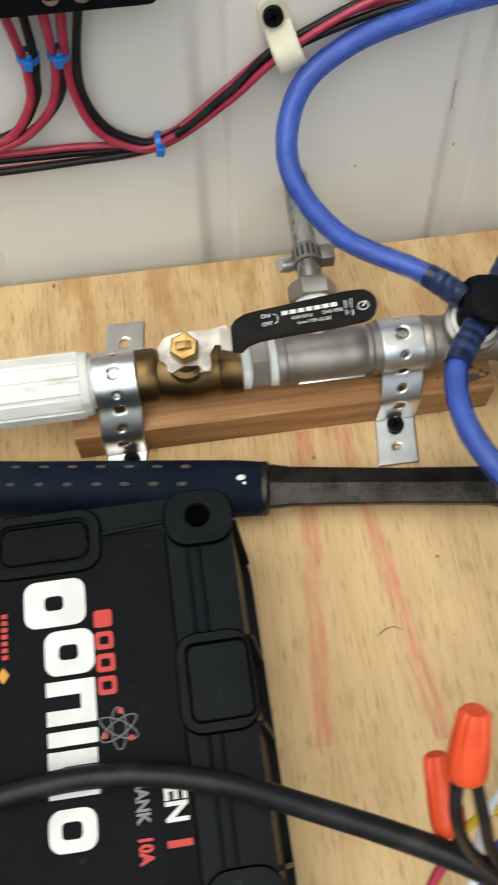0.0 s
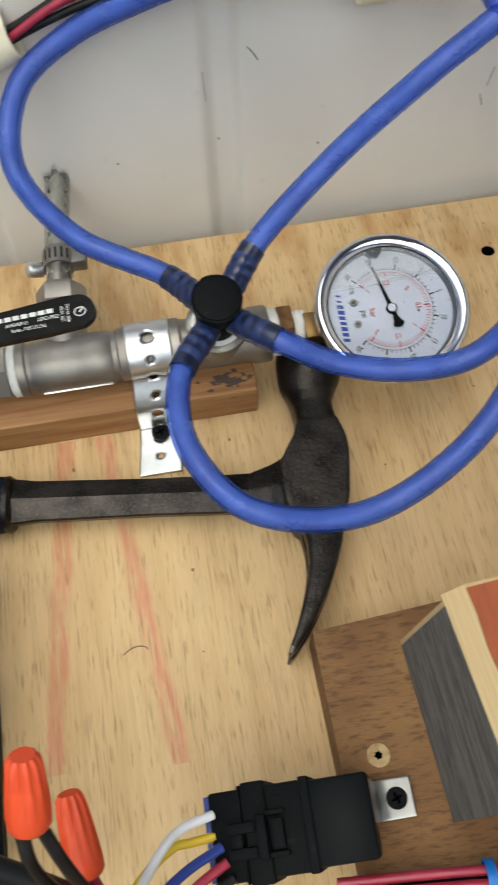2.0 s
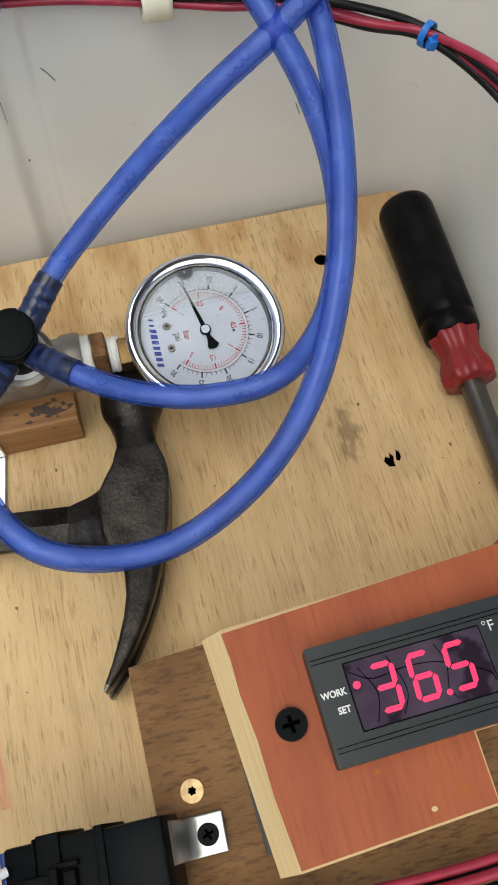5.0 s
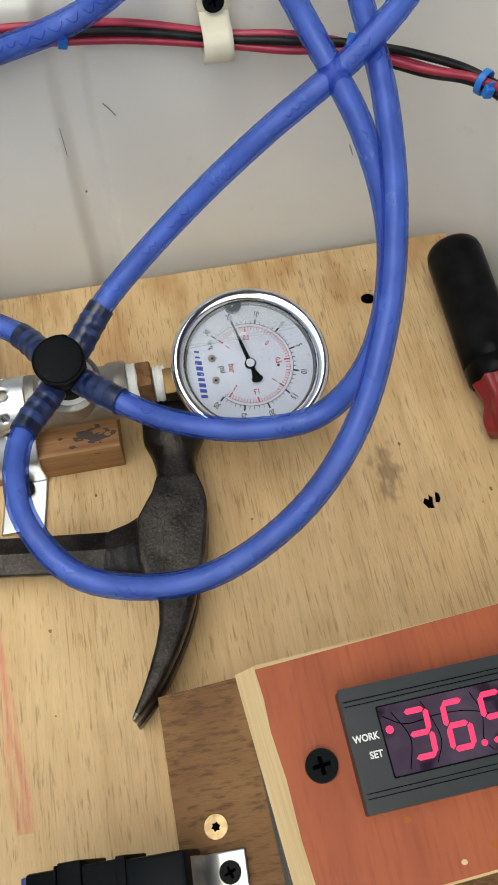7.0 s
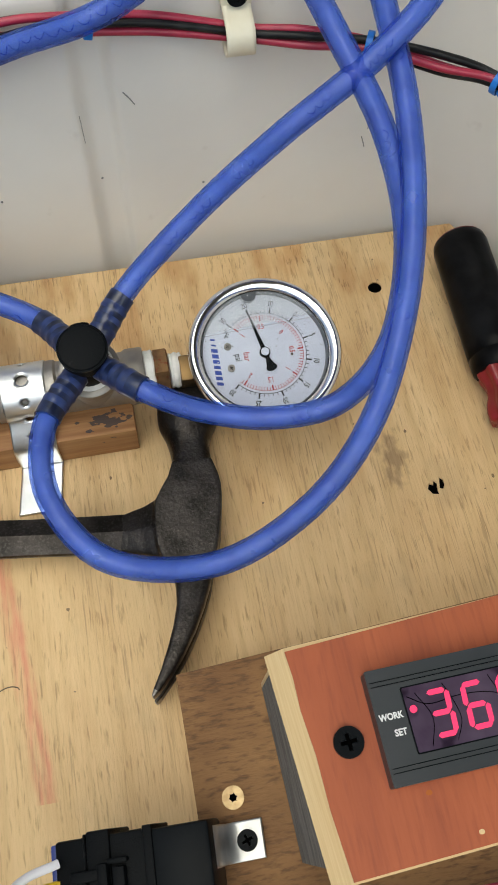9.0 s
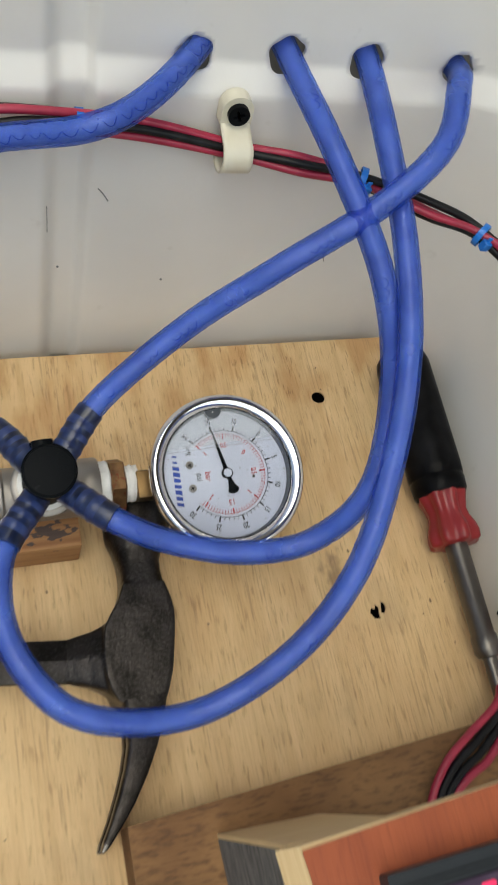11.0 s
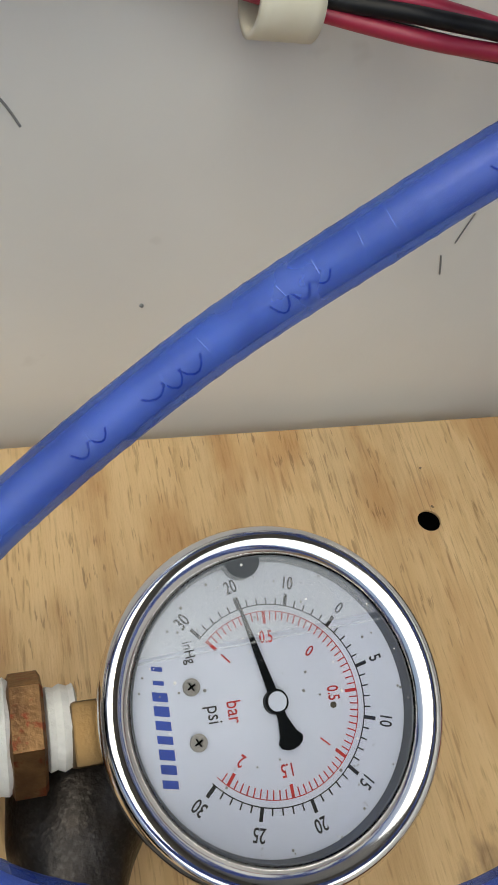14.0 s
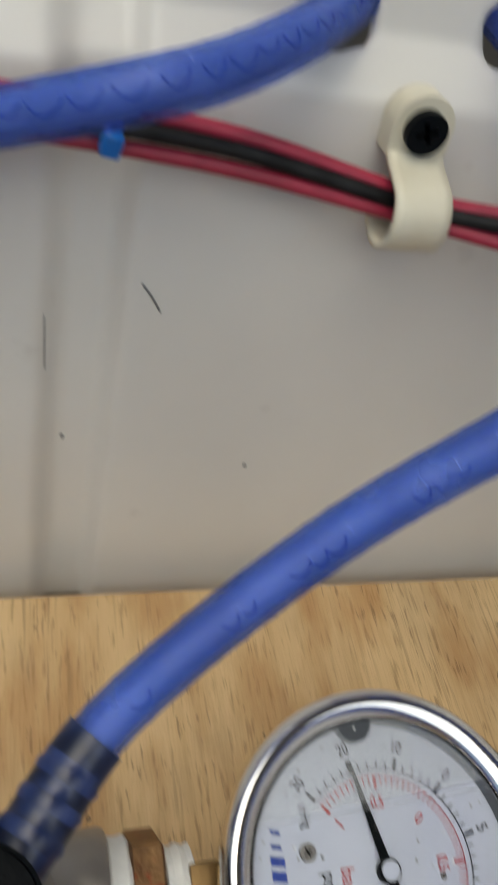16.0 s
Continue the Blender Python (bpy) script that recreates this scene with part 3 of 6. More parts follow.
def screw(p, d, r, mat, label, root=None, drive="cross", height=0.0016, spin=20):
    """A pan-head screw with a real recess, standing on p along d."""
    m = along(p, d, spin)
    if drive == "cross":
        w, l = r * 0.13, r * 0.55
        hole = [(w, w), (w, l), (-w, l), (-w, w), (-l, w), (-l, -w), (-w, -w), (-w, -l), (w, -l), (w, -w), (l, -w), (l, w)]
    else:
        hole = [((0.34 if i % 2 else 0.50) * r * 0.85 * math.cos(math.pi * i / 6), (0.34 if i % 2 else 0.50) * r * 0.85 * math.sin(math.pi * i / 6)) for i in range(12)]
    bm = prism(ring2d(0, 0, r, 24), 0, height, [hole], bevel=0.0, m=m)
    floor_bm = prism(ring2d(0, 0, r * 0.8, 24), -0.003, height * 0.30, m=m)
    if root is None:
        root = thing("screw", p, label, "screw", "screws")
        wpart("head", bm, mat, root)
        wpart("recess", floor_bm, DARKHOLE, root)
    else:
        head = wpart("screw_head", bm, mat, root, label)
        place(part("recess", floor_bm, DARKHOLE), head)
    return root

# ---- tote: walls, floor and ground ----
XR, XL, YB, YF, DRAFT, RAD = 0.262, -0.430, 0.2917, -0.420, 0.13, 0.028
BEND = 0.1362


def profile(s):
    """Offset outwards and height after s metres up the wall from the floor."""
    z0 = -0.0195
    top = BEND - z0
    if s < top:
        return DRAFT * (z0 + s), z0 + s
    o, z, s = DRAFT * BEND, BEND, s - top
    # a sloping shoulder, then the steeper rim
    for ang, run in ((72, 0.0010), (59, 0.0010), (49, 0.0105), (60, 0.0010), (71, 0.0010), (79, 9.0)):
        k = min(s, run)
        o, z, s = o + k * math.cos(radians(ang)), z + k * math.sin(radians(ang)), s - k
    return o, z


RIBS = [(-0.1630, 0.0150), (-0.0450, 0.0145), (0.0740, 0.0150)]


def rib_depth(x):
    for c, w in RIBS:
        d = x - c
        if abs(d) < w / 2 + 0.0022:
            k = (w / 2 + 0.0022 + d) / 0.0075 if d < 0.001 else (w / 2 + 0.0022 - d) / 0.0040
            return 0.0052 * (0.5 - 0.5 * math.cos(math.pi * min(1.0, max(0.0, k))))
    return 0.0


def back_wall(x, s):
    o, z = profile(s)
    return (x, YB + o + rib_depth(x), z)


def wall_at(x, z, off=0.0):
    """A place in front of the straight part of the back wall."""
    return Vector((x, YB + DRAFT * z - off, z))


HOSE_HOLES = [(x, next(s / 2000 for s in range(600) if profile(s / 2000)[1] > z), r)
              for x, z, r in ((0.1190, 0.1490, 0.0066), (0.1545, 0.1498, 0.0073), (0.1880, 0.1487, 0.0072), (0.2287, 0.1478, 0.0064))]
tote = thing("storage_tote", (0, 0, -0.0195), "open white plastic storage tote with ribbed walls", "tote", kind="structure")
vs = steps(0, 0.155, 40) + steps(0.157, 0.195, 28) + steps(0.200, 0.26, 12)
U1 = XR - RAD
U2 = U1 + RAD * math.pi / 2


def seen_walls(u, s):
    """Back wall, rounded corner and right wall in one run."""
    if u <= U1:
        return back_wall(u, s)
    o, z = profile(s)
    if u <= U2:
        a = math.pi / 2 - (u - U1) / RAD
        return (XR - RAD + (RAD + o) * math.cos(a), YB - RAD + (RAD + o) * math.sin(a), z)
    return (XR + o, YB - RAD - (u - U2), z)


us = steps(XL + RAD, -0.17, 24)[:-1] + steps(-0.17, U1, 288) + steps(U1, U2, 24)[1:] + steps(U2, U2 + YB - YF - 2 * RAD, 24)[1:]
w = wpart("back_and_right_wall", sheet(us, vs, seen_walls, HOSE_HOLES + [(-0.0056, 0.0394 + 0.0195, 0.0062)], 0.06), TOTE, tote, smooth=70)
thicken(w, 0.0028, -1.0)


def corner_wall(cx, cy, a0):
    def f(u, s):
        o, z = profile(s)
        return (cx + (RAD + o) * math.cos(a0 - u), cy + (RAD + o) * math.sin(a0 - u), z)
    return f


def plain_wall(x0, y0, x1, y1, nx, ny):
    def f(u, s):
        o, z = profile(s)
        return (x0 + (x1 - x0) * u + nx * o, y0 + (y1 - y0) * u + ny * o, z)
    return f


for nm, f, uu in (("corner_wall", corner_wall(XR - RAD, YF + RAD, 0), steps(0, math.pi / 2, 12)),
                  ("front_wall", plain_wall(XR - RAD, YF, XL + RAD, YF, 0, -1), steps(0, 1, 8)),
                  ("corner_wall", corner_wall(XL + RAD, YF + RAD, -math.pi / 2), steps(0, math.pi / 2, 12)),
                  ("left_wall", plain_wall(XL, YF + RAD, XL, YB - RAD, -1, 0), steps(0, 1, 8)),
                  ("corner_wall", corner_wall(XL + RAD, YB - RAD, math.pi), steps(0, math.pi / 2, 12))):
    thicken(wpart(nm, sheet(uu, vs, f), TOTE, tote, smooth=70), 0.0028, -1.0)
floor_ob = wpart("bottom", prism(round_rect(XL - 0.003, XR + 0.0, YF - 0.003, YB + 0.0, RAD), -0.0235, -0.0190), TOTE, tote)
# unseen ceiling and walls, added to block sky light and dim reflections
for nm, b in (("ceiling", (0.15, 2.1, -1.2, 0.52, 2.2, 2.3)), ("wall_back", (0.15, 2.0, 0.42, 0.52, -0.024, 2.2)), ("wall_side", (2.0, 2.1, -1.2, 0.52, -0.024, 2.2))):
    tagged(part(nm, box(*b), BLOCKER), "unseen plain panel added to block light around the tote", nm.split("_")[0], kind="structure")
ground = tagged(part("ground", box(-60, 60, -60, 60, -0.10, -0.024), CONCRETE), "grey concrete ground under the tote", "ground", kind="structure")

# wear marks scratched into the wall
def scratch(x, z, dx, dz, w=0.0007):
    root = thing("scuff_mark", wall_at(x, z), "thin dark scuff scratched on the white tote wall", "scuff", "scuffs on the wall", "stuff")
    pts = [wall_at(x + dx * k, z + dz * k + 0.1 * abs(dx) * math.sin(3 * k), 0.0002) for k in (0, 0.3, 0.6, 1)]
    wpart("mark", sweep(curve(pts, 0.0008), lambda i: w * 0.42, 6), GREYPRINT, root)


for a in ((0.0865, 0.0940, 0.0045, -0.0065), (0.0665, 0.0850, 0.0005, -0.014, 0.0004), (0.023, 0.116, 0.0004, -0.006, 0.0005), (0.199, 0.060, 0.002, 0.009, 0.0005),
          (0.1985, 0.050, -0.002, 0.006, 0.0006), (0.0235, 0.0445, 0.0006, -0.0004, 0.0012), (0.119, 0.0413, 0.0006, -0.0005, 0.0012), (0.0715, 0.0510, 0.0006, -0.0004, 0.0012)):
    scratch(*a)

# ---- board ----
HOLES = [ring2d(0.2000, 0.2500, 0.0036, 22, 0.0033), [(0.1962, 0.1372), (0.1978, 0.1344), (0.2008, 0.1338), (0.2006, 0.1362), (0.2012, 0.1392), (0.1996, 0.1410), (0.1992, 0.1386), (0.1974, 0.1396)],
         [(0.2018, 0.1366), (0.2034, 0.1360), (0.2046, 0.1382), (0.2044, 0.1406), (0.2030, 0.1418), (0.2024, 0.1396)]]
board = tagged(part("plywood_board", prism([(-0.410, -0.39), (0.2527, -0.39), (0.2527, 0.2790), (0.2500, 0.2836), (-0.410, 0.2836)], -0.0188, 0.0, HOLES), PLY, smooth=0),
               "light plywood base board with faint red marker strokes", "board")

# black plugs just below the surface paint the shade inside the holes
for x, y in ((0.2000, 0.2500), (0.2008, 0.1384)):
    place(part("hole_shade", prism(ring2d(x, y, 0.0050, 16), -0.0125, -0.0008), DARKHOLE), board)

fibre = thing("wood_fibre", (0.001, 0.082, 0.0), "loose curled wood fibre lying on the board", "wood fibre", "", "stuff")
wpart("strand", sweep(curve([(-0.0042, 0.0806, 0.0004), (-0.0012, 0.0824, 0.0006), (0.0022, 0.0831, 0.0005), (0.0050, 0.0824, 0.0004), (0.0058, 0.0812, 0.0004)], 0.0006), 0.00022, 6), TAN, fibre)

# ---- wooden strip, straps and pipe run ----
strip = tagged(part("wood_strip", box(-0.1235, 0.0690, 0.1805, 0.2185, 0.0002, 0.0200, 0.0006), STRIP), "narrow reddish pine strip carrying the pipe run", "wood strip")
AY, AZ = 0.2000, 0.0335
XA = lambda x: along((x, AY, AZ), (1, 0, 0))
TIP = Vector((0, -0.218, 0.976))


def strap(x, front, back, label):
    """Perforated steel strap bent over the pipe and screwed to the board."""
    r = 0.0124
    pts = [(front, 0.0012), (0.1785, 0.0012), (0.1796, 0.0030), (0.1797, 0.0185)]
    pts += [(AY + r * math.cos(radians(a)), AZ + r * math.sin(radians(a))) for a in range(195, -16, -10)]
    pts += [(0.2197, 0.0185), (0.2200, 0.0030), (0.2212, 0.0012), (back, 0.0012)]
    line = curve([(0, y, z) for y, z in pts], 0.0008)
    n = len(line)
    half = 0.0094

    def f(u, v):
        i = min(max(v / 0.0008, 0), n - 1.001)
        k = int(i)
        p = line[k].lerp(line[k + 1], i - k)
        lean = -0.004 * max(0.0, 0.186 - p.y) / 0.03 + 0.003 * max(0.0, p.y - 0.215) / 0.03
        return (x + u + lean, p.y, p.z)
    L = (n - 1) * 0.0008
    holes, big, v = [], 0, 0.0088
    while v < L - 0.004:
        holes.append((0.0, v, 0.0026 if big % 2 else 0.0014))
        v += 0.0100
        big += 1
    root = thing("perforated_strap", (x, AY, 0), label, "pipe strap", "pipe straps")
    thicken(wpart("band", sheet(steps(-half, half, 26), steps(0, L, int(L / 0.0009)), f, holes), ZINC, root), 0.0008, 0.0)
    return root


s1 = strap(-0.1010, 0.1725, 0.2515, "shiny perforated steel strap over the white fitting")
s2 = strap(0.0252, 0.1565, 0.2255, "shiny perforated steel strap over the stainless pipe")
screw((0.0238, 0.1762, 0.0018), (0, 0, 1), 0.0040, BLACK, "black cross-head screw holding the pipe strap")
screw((-0.1000, 0.1755, 0.0018), (0, 0, 1), 0.0038, BLACK, "black cross-head screw holding the pipe strap")

pvc = thing("pvc_adapter", (-0.135, AY, AZ), "white ribbed plastic pipe adapter with grey scuffs", "pipe fitting")
bm = revolve([(0.0128, -0.157), (0.0142, -0.1545), (0.0142, -0.1135), (0.0134, -0.1120), (0.0, -0.1120)], 32, along((0, AY, AZ), (1, 0, 0)))
wpart("sleeve", bm, PVC, pvc)
for i in range(12):
    a = math.pi * 2 * i / 12 + 0.1
    m = along((0, AY, AZ), (1, 0, 0)) @ Matrix.Rotation(a, 4, "Z")
    wpart("rib", box(0.0135, 0.0148, -0.0030, 0.0030, -0.1555, -0.1155, 0.0004, 1, m), PVC, pvc)
wpart("pipe", revolve([(0.0107, -0.265), (0.0107, -0.155)], 28, along((0, AY, AZ), (1, 0, 0))), PVC, pvc)
wpart("spigot", revolve([(0.0113, -0.1125), (0.0113, -0.0930)], 28, along((0, AY, AZ), (1, 0, 0))), PVC, pvc)

valve = thing("ball_valve", (-0.0697, AY, AZ), "brass ball valve with a black dipped lever", "valve")
PX = along((0, AY, AZ), (1, 0, 0))
bm = revolve([(0.0, -0.0932), (0.0118, -0.0932), (0.0124, -0.0925), (0.0124, -0.0835), (0.0115, -0.0825), (0.0106, -0.0815)], m=PX, facets=8)
wpart("hex_end", bm, BRASS, valve)
bm = revolve([(0.0106, -0.0830), (0.0116, -0.0800), (0.0126, -0.0740), (0.0128, -0.0697), (0.0126, -0.0650), (0.0117, -0.0600), (0.0114, -0.0560), (0.0122, -0.0550), (0.0122, -0.0462), (0.0, -0.0460)], 36, PX)
wpart("body", bm, BRASS, valve)
VM = along((-0.0697, AY, AZ), TIP)
wpart("bonnet", revolve([(0.0085, 0.006), (0.0085, 0.0165), (0.0062, 0.0175), (0.0062, 0.0245)], 24, VM), BRASS, valve)
# stem, plate and nut stand on the tilted stem axis
LEV = Matrix.Translation((-0.0697, AY - 0.0060, AZ + 0.0262)) @ Matrix.Rotation(radians(12.6), 4, "X") @ Matrix.Rotation(radians(-2.0), 4, "Y")
plate = [(-0.0105, -0.0030), (-0.0110, 0.0020), (-0.0080, 0.0062), (-0.0030, 0.0076), (0.0030, 0.0078), (0.0110, 0.0074), (0.0185, 0.0085), (0.0185, -0.0005), (0.0125, 0.0005), (0.0100, -0.0030), (0.0098, -0.0085), (0.0082, -0.0104),
         (0.0060, -0.0095), (0.0048, -0.0072), (-0.0010, -0.0068), (-0.0040, -0.0080), (-0.0062, -0.0092), (-0.0078, -0.0080), (-0.0082, -0.0055)]
wpart("lever_plate", prism(plate, 0.0, 0.0018, bevel=0.0004, m=LEV), LEVER, valve, "dull plated steel lever plate")
wpart("lever_neck", prism([(0.0150, -0.0035), (0.0150, 0.0060), (0.0215, 0.0045), (0.0215, -0.0055)], 0.0004, 0.0060, bevel=0.0010, m=LEV), STEEL, valve)
wpart("stop_tab", box(0.0050, 0.0100, -0.0105, -0.0088, -0.0050, 0.0010, 0.0004, 1, LEV), LEVER, valve)
wpart("nut", revolve([(0.0060, 0.0018), (0.0062, 0.0022), (0.0062, 0.0060), (0.0055, 0.0068), (0.0, 0.0068)], m=LEV @ Matrix.Rotation(0.3, 4, "Z"), facets=6), BRASS2, valve, "bright brass hexagon nut", 30)
wpart("stem", box(-0.0030, 0.0030, -0.0017, 0.0017, 0.0050, 0.0088, 0.0005, 2, LEV), BRASS2, valve)
grip = [(0.0195, -0.0062), (0.0200, 0.0035), (0.0222, 0.0062), (0.0262, 0.0080), (0.0320, 0.0086), (0.0420, 0.0092), (0.0560, 0.0102), (0.0680, 0.0110)]
grip += [(0.0728 + 0.0064 * math.cos(radians(a)), 0.0044 + 0.0064 * math.sin(radians(a))) for a in range(80, -91, -17)]
grip += [(0.0600, -0.0028), (0.0420, -0.0030), (0.0310, -0.0034), (0.0262, -0.0046), (0.0232, -0.0068)]
LG = LEV @ Matrix.Translation((0, 0, 0.0050)) @ Matrix.Rotation(radians(-4.0), 4, "Y")
gob = wpart("lever_grip", prism(grip, 0.0014, 0.0052, bevel=0.0012, m=LG), DIP, valve, "glossy black vinyl grip with white print")


def on_grip(x, y, rot=0.0):
    return LG @ Matrix.Translation((x, 0.0033 + 0.80 * (y - 0.0052) + 0.018 * (x - 0.05), 0.00528)) @ Matrix.Rotation(radians(rot), 4, "Z")


bm = lettering("ON", 0.0024, on_grip(0.0345, 0.0085))
add(bm, lettering("OFF", 0.0024, on_grip(0.0348, 0.0042)))
add(bm, lettering("LEAD FREE", 0.0020, on_grip(0.0612, 0.0052), stretch=0.86))
add(bm, lettering("400 WOG", 0.0017, on_grip(0.0690, 0.0056, 90)))
add(bm, lettering("150 WSP", 0.0017, on_grip(0.0668, 0.0056, 90)))
add(bm, lettering("ANSI/NSF 61", 0.0019, on_grip(0.0490, 0.0050), stretch=0.86))
add(bm, lettering("Series 1728135L/36L", 0.0019, on_grip(0.0535, 0.0020), stretch=0.86))
for x0, x1, y, h in ((0.0410, 0.0640, 0.0084, 0.0017),):
    k = 7 if x1 - x0 > 0.015 else 5
    for i in range(k):
        a, b = x0 + (x1 - x0) * i / k, x0 + (x1 - x0) * (i + 0.78) / k
        add(bm, box(a, b, -h / 2, h / 2, 0, 0.0001, m=on_grip((a + b) / 2, y) @ Matrix.Translation((-(a + b) / 2, 0, 0))))
for a0 in range(-70, 71, 10):
    add(bm, box(-0.00015, 0.00015, -0.0003, 0.0003, 0, 0.0001, m=on_grip(0.0372 + 0.0020 * math.cos(radians(a0)), 0.0063 + 0.0026 * math.sin(radians(a0)), a0)))
for a0 in range(0, 360, 15):
    add(bm, box(-0.00018, 0.00018, -0.00028, 0.00028, 0, 0.0001, m=on_grip(0.0735 + 0.0021 * math.cos(radians(a0)), 0.0052 + 0.0021 * math.sin(radians(a0)), a0)))
add(bm, box(-0.0003, 0.0022, -0.0003, 0.0003, 0, 0.0001, m=on_grip(0.0735, 0.0052, 50)))
place(part("print", bm, WHITE, None, "", 0), gob)

nip = thing("hex_nipple", (-0.038, AY, AZ), "steel hexagon nipple with white thread tape", "pipe fitting")
wpart("hex", revolve([(0.0108, -0.0415), (0.0118, -0.0410), (0.0118, -0.0345), (0.0108, -0.0340)], m=PX, facets=6), STEEL, nip, smooth=30)
wpart("thread_tape", revolve([(0.0104, -0.0465), (0.0112, -0.0455), (0.0109, -0.0440), (0.0113, -0.0428), (0.0100, -0.0415)], 28, PX), TAPE, nip, "white thread tape")
wpart("thread_tape", revolve([(0.0100, -0.0340), (0.0112, -0.0332), (0.0109, -0.0318), (0.0113, -0.0305), (0.0104, -0.0295)], 28, PX), TAPE, nip, "white thread tape")

check = thing("check_valve", (-0.006, AY, AZ), "satin stainless steel check valve body", "valve")
bm = revolve([(0.0, -0.0305), (0.0112, -0.0305), (0.0118, -0.0300), (0.0118, -0.0268), (0.0108, -0.0260), (0.0108, -0.0240), (0.0114, -0.0232), (0.0116, -0.0150), (0.0116, 0.0030), (0.0113, 0.0090),
              (0.0106, 0.0098), (0.0106, 0.0118), (0.0117, 0.0126), (0.0117, 0.0165), (0.0108, 0.0172), (0.0108, 0.0345)], 40, PX)
wpart("body", bm, STEEL, check)
m = PX @ Matrix.Rotation(radians(115), 4, "Z")
bm = bmesh.new()
for k in range(2):
    add(bm, sweep(curve([Vector((0.01165, (1 if k else -1) * 0.0026, -0.0130)), Vector((0.0117, (1 if k else -1) * 0.0026, -0.004)), Vector((0.01165, (1 if k else -1) * 0.0026, 0.002))], 0.001), 0.0003, 6))
bmesh.ops.transform(bm, matrix=PX @ Matrix.Rotation(radians(255), 4, "Z"), verts=bm.verts)
wpart("cast_mark", bm, STEEL, check)

# brighter metal on the ridge stands in for the highlight along the body
wpart("highlight_ridge", box(0.0112, 0.0123, -0.0004, 0.0004, -0.0215, 0.0080, 0.0003, 2, PX @ Matrix.Rotation(radians(194), 4, "Z")), ZINC, check, "cast ridge with its highlight put in as brighter metal")

# side branch: nut, barb, clamp and clear braided hose to the wall
branch = thing("hose_barb", (-0.0096, 0.222, 0.044), "stainless hexagon hose barb with thread tape", "pipe fitting")
b0, b1 = Vector((-0.0097, 0.2000, 0.0335)), Vector((-0.0090, 0.2284, 0.0398))
BM_ = along(b0, b1 - b0)
wpart("boss", revolve([(0.0096, 0.0), (0.0096, 0.0190), (0.0090, 0.0205)], 28, BM_), STEEL, branch)
wpart("thread_tape", revolve([(0.0080, 0.0200), (0.0094, 0.0208), (0.0090, 0.0228), (0.0095, 0.0245), (0.0080, 0.0262)], 28, BM_), TAPE, branch, "white thread tape")
wpart("nut", revolve([(0.0098, 0.0260), (0.0110, 0.0266), (0.0110, 0.0330), (0.0096, 0.0352), (0.0066, 0.0358)], m=BM_, facets=6), STEEL, branch, smooth=30)
wpart("barb", revolve([(0.0048, 0.0350), (0.0048, 0.0430), (0.0040, 0.0480)], 20, BM_), STEEL, branch)
bh = thing("braided_hose", (-0.009, 0.25, 0.042), "short clear hose with white braid leading through the wall", "hose")
hl = curve([(-0.0087, 0.2390, 0.0418), (-0.0083, 0.2500, 0.0425), (-0.0072, 0.2720, 0.0410), (-0.0056, 0.2970, 0.0394), (-0.0048, 0.315, 0.038)], 0.0012)
wpart("tube", sweep(hl, 0.0056, 18), CLEAR, bh).visible_shadow = False
fr = frames_of(hl)
for hand in (1, -1):
    for k in range(5):
        pts = []
        for i, (p, (d, s, u)) in enumerate(zip(hl, fr)):
            a = hand * i * 0.17 + 2 * math.pi * k / 5
            pts.append(p + 0.0051 * (math.cos(a) * s + math.sin(a) * u))
        wpart("braid_strand", sweep(pts, 0.00030, 5), BRAID, bh)
wpart("bore", sweep(hl, 0.0034, 12), BRAID, bh, "grey inside of the clear hose")
clamp = thing("hose_clamp", (-0.009, 0.247, 0.050), "steel worm-drive hose clamp with a slotted screw", "hose clamp")
CM = along((-0.0085, 0.2430, 0.0423), (0.0003, 0.0130, -0.0002))
wpart("band", revolve([(0.0058, 0.0), (0.0067, 0.0), (0.0067, 0.0092), (0.0058, 0.0092)], 28, CM, ring=True), STEEL, clamp)
for i in range(16):
    m = CM @ Matrix.Rotation(2 * math.pi * i / 16, 4, "Z")
    wpart("slot", box(0.0064, 0.00682, -0.0004, 0.0004, 0.0018, 0.0074, m=m), DARKHOLE, clamp)
wpart("housing", box(-0.0125, -0.0060, -0.0035, 0.0035, 0.0005, 0.0088, 0.0008, 2, CM), STEEL, clamp)
wpart("worm_screw", revolve([(0.0034, -0.004), (0.0036, -0.002), (0.0036, 0.0015), (0.0028, 0.0030), (0.0, 0.0030)], 18, along((-0.0195, 0.2450, 0.0420), (-1, -0.3, 0.6))), ZINC, clamp)

tee = thing("pipe_tee", (0.0545, AY, AZ), "satin stainless tee carrying the hose manifold", "pipe fitting")
wpart("run", revolve([(0.0, 0.0340), (0.0120, 0.0340), (0.0124, 0.0345), (0.0124, 0.0385), (0.0114, 0.0395), (0.0114, 0.0680), (0.0124, 0.0695), (0.0124, 0.0760), (0.0118, 0.0770), (0.0, 0.0770)], 36, PX), STEEL, tee)
HB = along((0.0545, AY, AZ), TIP)
wpart("branch", revolve([(0.0113, 0.0), (0.0113, 0.0150), (0.0128, 0.0160), (0.0128, 0.0205), (0.0118, 0.0213), (0.0098, 0.0213)], 36, HB), STEEL, tee)
wpart("tape_ring", revolve([(0.0098, 0.0205), (0.0106, 0.0222), (0.0090, 0.0232)], 30, HB), TAPE, tee, "white thread tape")

